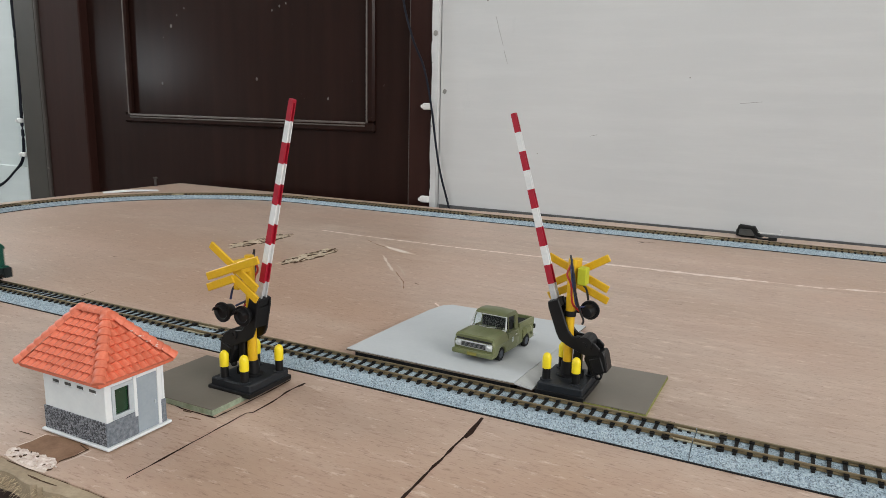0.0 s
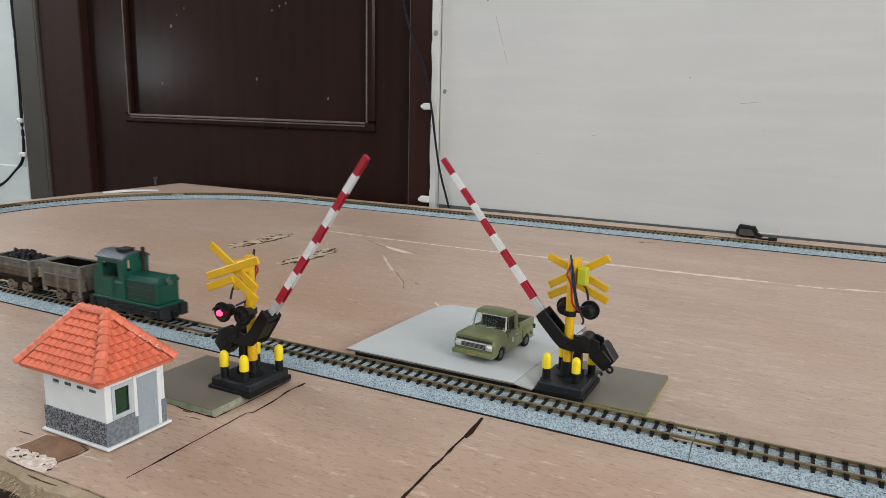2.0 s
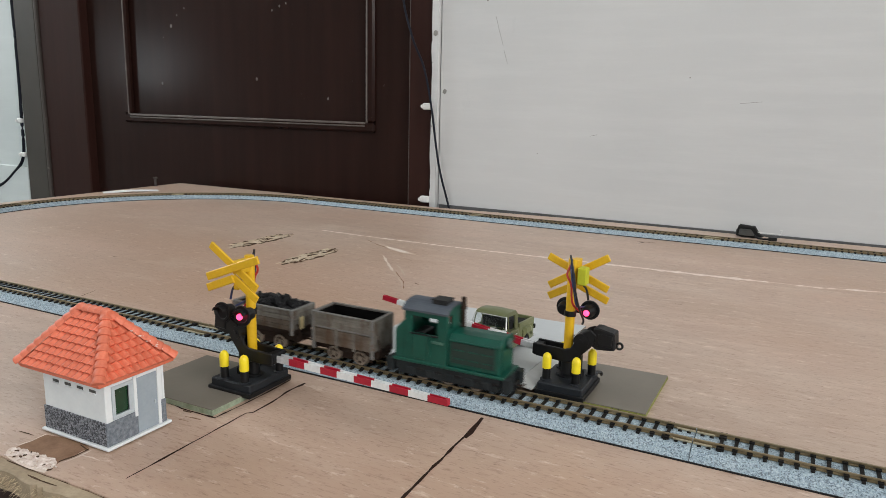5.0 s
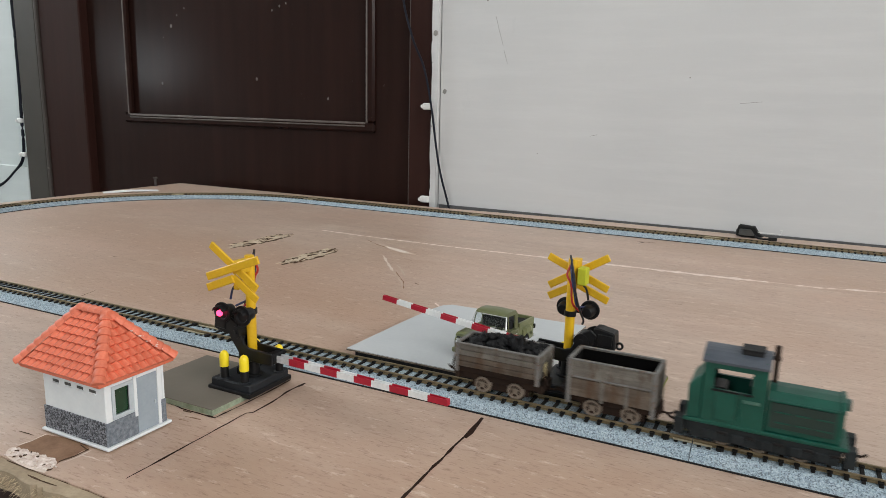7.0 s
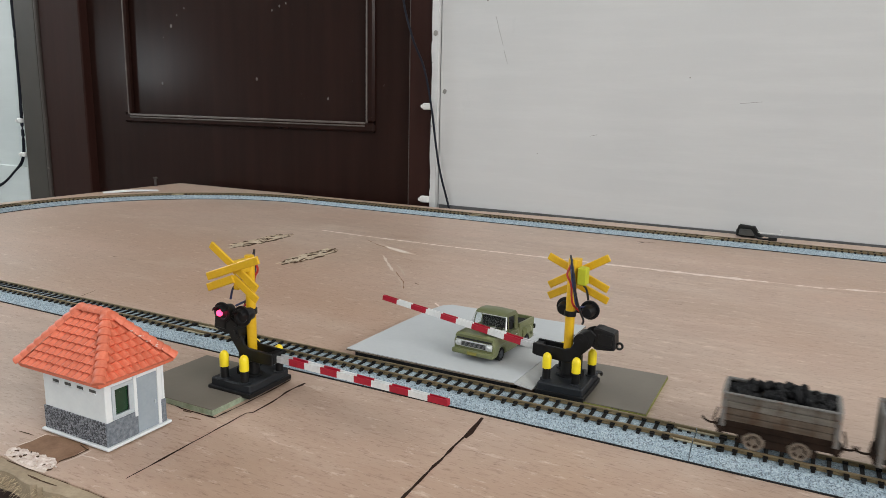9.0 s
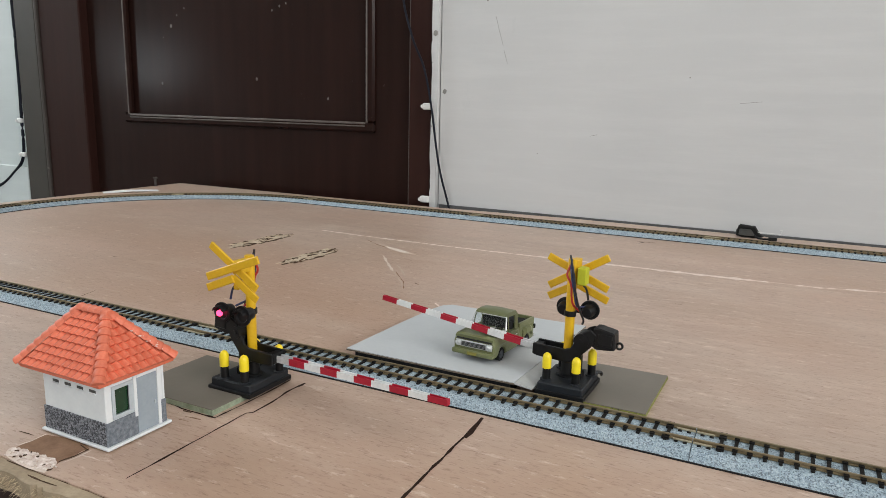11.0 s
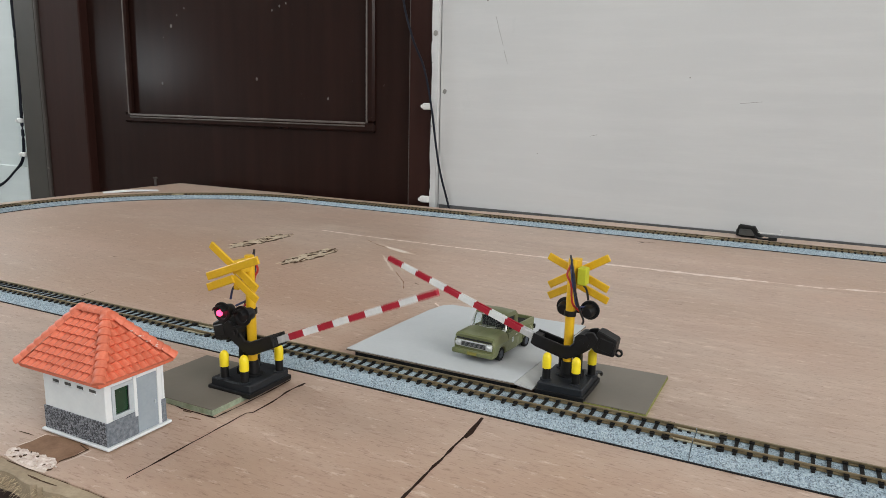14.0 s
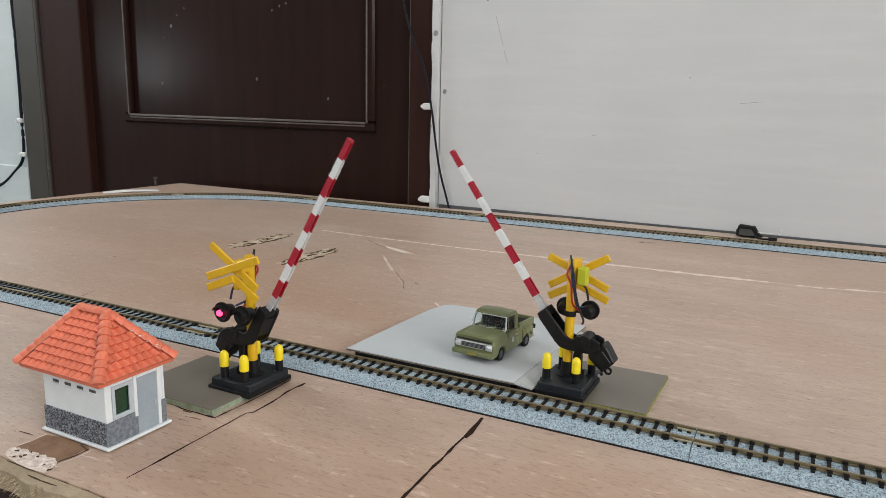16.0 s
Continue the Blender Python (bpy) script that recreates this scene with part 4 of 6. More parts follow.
def barrier(m, hinge, psi, tip, root, boards, lamp_x, bollards, base, big_pivot, label):
    """A crossing barrier. Local frame: origin under the pole, +y towards the rails, boom lies along +x when closed."""
    g = thing("level_crossing_barrier", m, label, "barrier", "level crossing barriers")
    bx0, bx1, by0, by1 = base
    bm = bmesh.new()
    box(bm, bx0, bx1, by0, by1, 0.0, 4.4, 0.5)
    part("base_plate", bm, DARK_GREY, g)
    bm = bmesh.new()
    box(bm, bx0 - 0.8, bx1 + 0.8, by0 - 1.2, by1 + 0.8, -0.8, 1.2, 0.2)
    part("foot", bm, BLACK, g)
    for x, y in bollards:
        bollard(g, x, y)
    # pole with black foot
    part("pole_foot", shape(lathe, [(4.4, 4.2), (4.4, 5.2), (3.0, 5.4), (2.6, 11.0), (0, 11.0)], 16), BLACK, g, smooth=True)
    part("pole", shape(rod, (0, 0, 10.5), (0, 0, 56.4), 2.05, seg=16), YELLOW, g, "yellow signal pole", smooth=True)
    part("pole_band", shape(rod, (0, 0, 31.5), (0, 0, 33.8), 2.6, seg=16), BLACK, g, smooth=True)
    # crossbuck: each board from end to end, one in front of the other
    yb = -9.0
    for name, (u0, w0, u1, w1), dy in zip(("cross_board", "cross_board", "lower_board", "lower_board"), boards, (0.3, -0.9, -0.75, 0.2)):
        bm = bmesh.new()
        plank(bm, (u0 + u1) / 2, (w0 + w1) / 2, yb + dy, math.hypot(u1 - u0, w1 - w0) + 1.6, 3.3, 1.1, math.degrees(math.atan2(w1 - w0, u1 - u0)))
        part(name, bm, YELLOW, g)
    bm = bmesh.new()
    box(bm, -1.6, 1.6, yb + 0.5, 0.5, 50, 55.5, 0.3)
    box(bm, -1.4, 1.4, yb + 0.5, 0.5, 43.5, 46, 0.3)
    part("sign_bracket", bm, YELLOW, g)
    if big_pivot:
        part("bracket_tab", shape(box, -6.6, -2.6, -2.6, 2.2, 45.8, 53.3, 0.4), GREEN_TAB, g, "yellow-green clip on the pole")
    # lamp pair on a cross arm
    bm = bmesh.new()
    rod(bm, (lamp_x - 5.4, yb + 4.2, 32.6), (lamp_x + 5.4, yb + 4.2, 32.6), 0.9, seg=8)
    box(bm, -1.4, 1.4, yb + 3.4, 0, 31.4, 33.8, 0.2)
    part("lamp_arm", bm, BLACK, g)
    leds = []
    for sx in (lamp_x - 5.4, lamp_x + 5.4):
        face = Matrix.Translation((sx, yb + 1.2, 32.8)) @ Matrix.Rotation(radians(90), 4, 'X')
        lb = bmesh.new()
        lathe(lb, [(0, -5.2), (2.0, -5.2), (2.5, -4.6), (2.9, -2.0), (3.0, 0.0), (4.3, 0.05), (4.3, 0.9), (3.0, 0.95), (2.6, 0.5), (1.5, 0.3), (0, 0.3)], 20, face)
        bmesh.ops.recalc_face_normals(lb, faces=lb.faces)
        lamp = part("lamp", lb, BLACK, g, "round black warning lamp", smooth=True)
        hb = bmesh.new()
        n = 9
        for k in range(n):
            a0, a1 = radians(20 + 140 * k / n), radians(20 + 140 * (k + 1) / n)
            q = [(2.7 * math.cos(a0), 2.7 * math.sin(a0)), (2.7 * math.cos(a1), 2.7 * math.sin(a1)), (3.2 * math.cos(a1), 3.2 * math.sin(a1)), (3.2 * math.cos(a0), 3.2 * math.sin(a0))]
            prism(hb, [(sx + u, 32.8 + v) for u, v in q], "y", yb - 2.2, yb + 0.6)
        part("visor", hb, BLACK, lamp)
        eb = bmesh.new()
        bmesh.ops.create_uvsphere(eb, u_segments=12, v_segments=8, radius=1.35)
        led = part("led", eb, LED, lamp, "red light-emitting bulb", smooth=True)
        leds.append((led, sx, yb + 0.9, 32.8))
    # hinge post beside the pole, with a bearing block at its head
    bm = bmesh.new()
    hx, hy, hz = hinge
    px = hx + (2.2 if big_pivot else 0.4)
    box(bm, px - 1.9, px + 1.6, hy - 1.7, hy + 1.7, 4.0, hz - 1.0, 0.35)
    box(bm, px - 2.6, px + 2.0, hy - 2.6, hy + 2.4, 4.0, 7.6, 0.4)
    box(bm, min(hx, px) - 2.0, max(hx, px) + 1.6, hy - 1.65, hy + 1.65, hz - 3.2, hz + 2.6, 0.5)
    part("hinge_post", bm, BLACK, g)
    # wires
    for mat, pts in ((WIRE_RED, [(0.4, 2.2, 54), (1.4, 3.2, 50), (-0.6, 3.4, 46), (-1.6, 3.2, 38), (-4.0, -2, 33)]),
                     (WIRE_BLUE, [(0.0, 2.4, 57), (-0.6, 3.8, 51), (-2.2, 4.2, 44), (-3.4, 2.6, 37), (-4.6, -4, 35)]),
                     (WIRE_BLACK, [(0.6, 2.4, 58.5), (-1.8, 4.0, 50), (-3.2, 4.2, 42), (-4.6, 2.0, 35), (-5.6, -1, 30), (-5.2, -1, 28)]),
                     (WIRE_BLACK if big_pivot else WIRE_BLUE, [(-2, -2, 47), (-5, -4.5, 43), (-6, -5.5, 38)])):
        part("wire", shape(tube, smooth_path(pts, 6), 0.48, 6), mat, g, smooth=True)
    if big_pivot:
        part("small_crank", shape(tube, smooth_path([(bx0 + 2, by0 - 0.5, 3.6), (bx0 - 0.6, by0 - 2.5, 3.2), (bx0 - 0.6, by0 - 4, 1.6)], 5), 0.7, 6), BLACK, g)
    # boom: a forked lever round the pole, with a counterweight; its children are the painted lengths
    rx, rz = root
    bm = bmesh.new()
    side = [(rx + 1.5, rz + 2.9), (rx + 1.5, rz - 2.0), (rx - 1.0, rz - 2.6), (7.2, -9.2), (4.2, -8.8), (1.2, -6.4), (-3.2, -1.6), (-5.4, 1.4), (-6.2, 5.6), (-3.4, 7.6), (-0.6, 6.2), (2.0, 2.2), (4.4, -2.4), (7.0, -3.4)]
    for y0, y1 in ((-4.0, -2.75), (2.75, 4.0)):
        prism(bm, side, "y", y0, y1, 0.3)
    box(bm, rx - 2.2, rx + 1.6, -2.8, 2.8, rz - 1.9, rz + 2.3, 0.3)
    prism(bm, [(rx - 2.0, rz - 2.3), (rx - 2.0, rz - 1.2), (8.4, -7.6), (8.4, -8.7)], "y", -2.8, 2.8)
    r = 3.3 if big_pivot else 2.6
    rod(bm, (0, -4.5, 1.8), (0, 4.5, 1.8), r, seg=18)
    rod(bm, (0, -4.9, 1.8), (0, 4.9, 1.8), 1.1, seg=10)
    boom = part("boom", bm, BLACK, g, "black forked lever carrying the striped boom")
    bm = bmesh.new()
    prism(bm, [(-4.6, 8.6), (-6.6, 8.9), (-13.6, 7.8), (-14.4, 0.4), (-6.4, -0.8), (-4.2, 0.6)], "y", -3.5, 3.5, 0.5)
    box(bm, -13.0, -6.8, -3.9, 3.9, 1.4, 6.6, 0.3)
    ring = Matrix.Translation((-15.4, 0, 2.0)) @ Matrix.Rotation(radians(90), 4, 'X')
    lathe(bm, [(0.9, -0.5), (1.7, -0.5), (1.7, 0.5), (0.9, 0.5), (0.9, -0.5)], 12, ring)
    part("counterweight", bm, BLACK, boom)
    a, b = Vector((rx, 0, rz)), Vector((tip, 0, 0))
    n = 10
    d = (b - a)
    ang = math.degrees(math.atan2(d.z, d.x))
    L = d.length
    yo = -0.4 if big_pivot else 0.4
    for k in range(n):
        s0, s1 = L * k / n, L * (k + 1) / n
        w0, w1 = 1.42 - 0.3 * k / n, 1.42 - 0.3 * (k + 1) / n
        f0, f1 = 1.6 - 0.7 * k / n, 1.6 - 0.7 * (k + 1) / n
        bm = bmesh.new()
        # two flanges joined by a thin web
        for ya, yb_, e in ((-1.0, -0.62, 1.0), (0.62, 1.0, 1.0), (-0.64, 0.64, 0.22)):
            v = [bm.verts.new((q, yo + y * f, z * e)) for q, w, f in ((s0, w0, f0), (s1, w1, f1)) for y in (ya, yb_) for z in (-w, w)]
            for q in ((0, 1, 3, 2), (4, 6, 7, 5), (0, 4, 5, 1), (2, 3, 7, 6), (0, 2, 6, 4), (1, 5, 7, 3)):
                bm.faces.new([v[j] for j in q])
        if k == n - 1:
            box(bm, s1 - 1.2, s1 - 0.02, yo - f1 * 0.9, yo + f1 * 0.9, -w1 * 0.95, w1 * 0.95)
        bmesh.ops.recalc_face_normals(bm, faces=bm.faces)
        mat = RED if k % 2 else (SILVER if k == 0 else WHITE)
        part("boom_band", bm, mat, boom, {0: "bare silver boom end"}.get(k, "red band" if k % 2 else "white band"), at=mm(rx, 0, rz, 0, -ang, 0))
    return g, boom, leds


BARRIERS = []
BARRIERS.append((barrier(mm(-175.5, -26, 2.6), (-4.4, -0.5, 21.65), -5.2, 103.2, (19.4, -5.5), ((-11.8, 60.7, 10.8, 45.9), (-13.2, 47.9, 12.9, 57.6), (-13.4, 43.2, -0.6, 48.2), (-0.3, 48.4, 10.8, 41.2)), -2.6,
                         [(-7.4, -9.0), (3.7, -9.2), (7.2, 8.4), (-6.6, 9.6)], (-13.0, 8.3, -11.3, 13.3), False,
                         "black and yellow barrier machine with a red-and-white boom"), (-4.4, -0.5, 21.65), -5.2, 0))
BARRIERS.append((barrier(mm(-58, 42, 2.6, 0, 0, 180), (-6.6, 0.0, 20.3), -1.5, 103.0, (19.9, -6.6), ((13.0, 54.4, -12.8, 43.1), (12.7, 41.6, -12.2, 56.3), (12.6, 36.6, 1.2, 42.8), (0.7, 43.7, -13.0, 38.0)), -0.9,
                         [(6.2, 9.4), (-6.6, 9.0), (-9.6, -5.0), (4.6, -8.0)], (-11.0, 8.8, -11.3, 13.8), True,
                         "black and yellow barrier machine standing near the parked truck"), (-6.6, 0.0, 20.3), -1.5, 1))


# ---------------------------------------------------------------- pickup truck
def car_wheel(parent, x, y, side):
    m = Matrix.Translation((x, y, 3.6)) @ Matrix.Rotation(radians(90), 4, 'Y')
    b = bmesh.new()
    lathe(b, [(2.2, -1.2), (3.2, -1.3), (3.6, -0.8), (3.6, 0.8), (3.2, 1.3), (2.2, 1.2)], 20, m)
    w = part("tyre", b, RUBBER, parent, smooth=True)
    b = bmesh.new()
    s = side
    lathe(b, [(0, 1.25 * s), (0.7, 1.3 * s), (0.9, 1.0 * s), (1.6, 0.95 * s), (2.2, 1.15 * s), (2.25, 0.2 * s)], 18, m)
    bmesh.ops.recalc_face_normals(b, faces=b.faces)
    part("wheel_disc", b, LOCO_ROOF, w, "dull grey wheel disc", smooth=True)


def pickup(m):
    """Local frame: front at y = 0, tail at +y, wheels on z = 0."""
    c = thing("pickup_truck", m, "olive green scale-model pickup truck parked on the ramp", "toy car")
    HW, LEN = 11.0, 51.0

    def arch(y, z, lo):
        for cy in (9.5, 41.0):
            d = 4.4 ** 2 - (y - cy) ** 2
            if d > 0:
                return max(lo, 3.4 + math.sqrt(d))
        return lo
    # lower body shell with wheel arches
    rings = []
    ys = [0.0, 0.6, 3, 5.2, 5.6, 6.5, 8, 9.5, 11, 12.5, 13.4, 13.9, 18, 26, 32, 36.6, 37.0, 38, 39.5, 41, 42.5, 44, 45, 45.4, 48, LEN - 0.6, LEN]
    for y in ys:
        top = 12.6 + (0.7 if y > 2 else -0.4)
        hw = HW - (0.6 if y < 0.5 or y > LEN - 0.4 else 0.0) - (0.9 if y > 31.0 else 0.0)
        lo = arch(y, 0, 3.0)
        rings.append([(-hw + 0.6, y, lo), (hw - 0.6, y, lo), (hw, y, lo + 0.5), (hw + 0.25, y, 9.6), (hw, y, 10.4), (hw - 0.7, y, top), (-hw + 0.7, y, top), (-hw, y, 10.4), (-hw - 0.25, y, 9.6), (-hw, y, lo + 0.5)])
    bm = bmesh.new()
    loft(bm, rings)
    part("body", bm, GREEN_CAR, c)
    # bonnet
    bm = bmesh.new()
    loft(bm, [[(-10.6, 0.0, 12.0), (10.6, 0.0, 12.0), (10.3, 0.0, 12.9), (7.0, -0.4, 13.5), (0, -0.5, 13.4), (-7.0, -0.4, 13.5), (-10.3, 0.0, 12.9)],
              [(-10.8, 1.4, 12.2), (10.8, 1.4, 12.2), (10.4, 1.4, 13.6), (7.2, 1.0, 14.3), (0, 0.8, 13.9), (-7.2, 1.0, 14.3), (-10.4, 1.4, 13.6)],
              [(-10.8, 8.0, 12.4), (10.8, 8.0, 12.4), (10.3, 8.0, 14.0), (7.2, 8.0, 14.9), (0, 8.0, 14.5), (-7.2, 8.0, 14.9), (-10.3, 8.0, 14.0)],
              [(-10.6, 15.3, 12.6), (10.6, 15.3, 12.6), (10.0, 15.3, 14.4), (7.2, 15.3, 15.2), (0, 15.3, 15.0), (-7.2, 15.3, 15.2), (-10.0, 15.3, 14.4)]])
    part("bonnet", bm, GREEN_CAR, c)
    # cab roof on pillars
    bm = bmesh.new()
    loft(bm, [[(-8.4, 17.6, 21.9), (8.4, 17.6, 21.9), (8.0, 17.9, 22.7), (0, 17.8, 22.9), (-8.0, 17.9, 22.7)],
              [(-9.1, 17.2, 21.6), (9.1, 17.2, 21.6), (8.5, 19.4, 23.3), (0, 19.4, 23.7), (-8.5, 19.4, 23.3)],
              [(-9.3, 24.0, 21.6), (9.3, 24.0, 21.6), (8.6, 24.0, 23.6), (0, 24.0, 24.1), (-8.6, 24.0, 23.6)],
              [(-9.1, 30.6, 21.6), (9.1, 30.6, 21.6), (8.4, 29.4, 23.4), (0, 29.4, 23.8), (-8.4, 29.4, 23.4)]])
    part("cab_roof", bm, GREEN_CAR, c, smooth=True)
    for sx in (-1, 1):
        bm = bmesh.new()
        rod(bm, (sx * 9.9, 15.2, 14.8), (sx * 8.7, 17.7, 22.0), 0.4, seg=8)
        part("windscreen_pillar", bm, CHROME, c, "pale windscreen surround")
        bm = bmesh.new()
        loft(bm, [[(sx * 10.1, 26.6, 13), (sx * 10.1, 30.4, 13), (sx * 9.2, 30.4, 13), (sx * 9.2, 26.6, 13)],
                  [(sx * 9.1, 27.4, 22.0), (sx * 9.1, 30.4, 22.0), (sx * 8.3, 30.4, 22.0), (sx * 8.3, 27.4, 22.0)]])
        part("rear_pillar", bm, GREEN_CAR, c)
        part("vent_bar", shape(rod, (sx * 10.0, 18.4, 14.0), (sx * 8.9, 19.2, 22.0), 0.26, seg=6), GREEN_CAR, c)
        bm = bmesh.new()
        box(bm, sx * 10.6, sx * 11.15, 16.6, 27.4, 5.2, 13.0, 0.25)
        dr = part("door", bm, GREEN_CAR, c)
        part("handle", shape(box, sx * 11.1, sx * 11.5, 24.6, 26.2, 11.0, 11.5, 0.1), CHROME, dr)
        part("door_mark", shape(box, sx * 11.1, sx * 11.26, 20.5, 22.6, 7.8, 10.4), HOUSE_FRAME, dr, "small faded pale mark on the door")
        part("belt_line", shape(box, sx * 10.2, sx * 10.75, 15.6, 30.2, 13.0, 13.7, 0.15), GREEN_CAR, c)
        part("side_crease", shape(box, sx * 10.9, sx * 11.35, 1.0, 30.6, 9.5, 9.9, 0.12), GREEN_CAR, c)
    part("dashboard", shape(box, -9.2, 9.2, 15.8, 18.5, 12.6, 14.6, 0.4), SEAT, c)
    bm = bmesh.new()
    box(bm, -8.4, 8.4, 24.5, 27.6, 12, 18.5, 0.8)
    part("seat_back", bm, SEAT, c)
    bm = bmesh.new()
    lathe(bm, [(2.3, -0.25), (2.7, -0.25), (2.7, 0.25), (2.3, 0.25), (2.3, -0.25)], 18, Matrix.Translation((3.8, 19.6, 15.8)) @ Matrix.Rotation(radians(-60), 4, 'X'))
    part("steering_wheel", bm, SEAT, c)
    bm = bmesh.new()
    loft(bm, [[(-9.5, 15.3, 15.0), (9.5, 15.3, 15.0), (9.5, 15.5, 15.0), (-9.5, 15.5, 15.0)], [(-8.3, 17.6, 21.8), (8.3, 17.6, 21.8), (8.3, 17.8, 21.8), (-8.3, 17.8, 21.8)]])
    part("windscreen", bm, GLASS, c).visible_shadow = False
    bm = bmesh.new()
    box(bm, -9.9, 9.9, 14.8, 15.5, 14.5, 15.1, 0.15)
    box(bm, -8.7, 8.7, 17.2, 17.7, 21.4, 21.9, 0.15)
    part("windscreen_frame", bm, CHROME, c, "pale windscreen surround")
    for a, b in (((-5, 14.9, 15.3), (-1.5, 15.2, 16.0)), ((1, 14.9, 15.3), (4.5, 15.2, 16.0))):
        part("wiper", shape(rod, a, b, 0.18, seg=6), CHROME, c)
    bm = bmesh.new()
    box(bm, -9.0, 9.0, 29.8, 30.4, 12.8, 16.2)
    box(bm, -8.4, 8.4, 29.8, 30.4, 20.6, 22.4)
    part("cab_back", bm, GREEN_CAR, c)
    # load bed: rim walls over the shell
    bm = bmesh.new()
    for sx in (-1, 1):
        box(bm, sx * 8.8, sx * 10.3, 31.4, LEN - 0.2, 12.5, 15.6, 0.3)
    box(bm, -8.7, 8.7, 31.2, 32.0, 12.5, 15.4, 0.2)
    part("bed_side", bm, GREEN_CAR, c)
    part("tailgate", shape(box, -9.9, 9.9, LEN - 0.2, LEN + 0.7, 6.0, 15.4, 0.3), GREEN_CAR, c)
    part("bed_floor", shape(box, -8.6, 8.6, 32.1, LEN - 0.4, 13.2, 13.5), SEAT, c)
    for sx in (-1, 1):
        bm = bmesh.new()
        loft(bm, [[(sx * 9.9, 35.2, 5), (sx * 11.1, 35.4, 6.5), (sx * 10.8, 35.6, 10.5), (sx * 9.9, 35.6, 11.2)], [(sx * 9.9, 38, 8.4), (sx * 11.9, 38, 9.0), (sx * 11.5, 38, 11.6), (sx * 9.9, 38, 12.4)],
                  [(sx * 9.9, 44, 8.4), (sx * 11.9, 44, 9.0), (sx * 11.5, 44, 11.6), (sx * 9.9, 44, 12.4)], [(sx * 9.9, 47.6, 5), (sx * 11.1, 47.4, 6.5), (sx * 10.8, 47.2, 10.5), (sx * 9.9, 47.2, 11.2)]])
        part("rear_wing", bm, GREEN_CAR, c)
        part("rear_light", shape(box, sx * 9.4, sx * 10.9, LEN - 0.4, LEN + 1.0, 8.6, 11.2, 0.2), BLACK, c)
    # front: grille, lamps, bumper
    bm = bmesh.new()
    box(bm, -10.1, 10.1, -0.5, 0.3, 7.0, 10.6, 0.4)
    gr = part("grille", bm, CHROME, c, "pale chromed grille")
    bm = bmesh.new()
    for z in (7.9, 8.5, 9.1, 9.7):
        box(bm, -6.6, 6.6, -0.7, -0.3, z - 0.17, z + 0.17)
    part("grille_slot", bm, LOCO_FRAME, gr)
    for sx in (-8.4, 8.4):
        b = bmesh.new()
        lathe(b, [(0, 0.9), (0.9, 0.75), (1.35, 0.3), (1.6, 0.5), (1.75, 0.2), (1.75, -0.4)], 16, Matrix.Translation((sx, -0.4, 8.9)) @ Matrix.Rotation(radians(90), 4, 'X'))
        bmesh.ops.recalc_face_normals(b, faces=b.faces)
        part("headlight", b, CHROME, c, "round headlight", smooth=True)
    bm = bmesh.new()
    box(bm, -9.6, 9.6, -0.3, 0.5, 11.0, 11.9, 0.15)
    part("bonnet_slot", bm, SEAT, c)
    bm = bmesh.new()
    box(bm, -11.4, 11.4, -1.9, 0.2, 3.2, 5.8, 0.5)
    part("front_bumper", bm, GREEN_CAR, c)
    part("number_plate", shape(box, -2.6, 2.6, -2.3, -1.85, 3.6, 5.3, 0.1), PLATE, c, "dull yellow number plate")
    part("rear_bumper", shape(box, -10.6, 10.6, LEN + 0.4, LEN + 1.9, 3.6, 5.6, 0.4), CHROME, c)
    part("underbody", shape(box, -9.0, 9.0, 2, LEN - 2, 1.9, 4.0), BLACK, c)
    for y in (9.5, 41.0):
        for s in (-1, 1):
            car_wheel(c, s * 9.5, y, s)
    return c


CAR = pickup(mm(-102.2, 40.0, ramp_z(40.0) + 0.05, -2.4, 0, -4) @ Matrix.Diagonal((0.95, 0.90, 0.87, 1)))


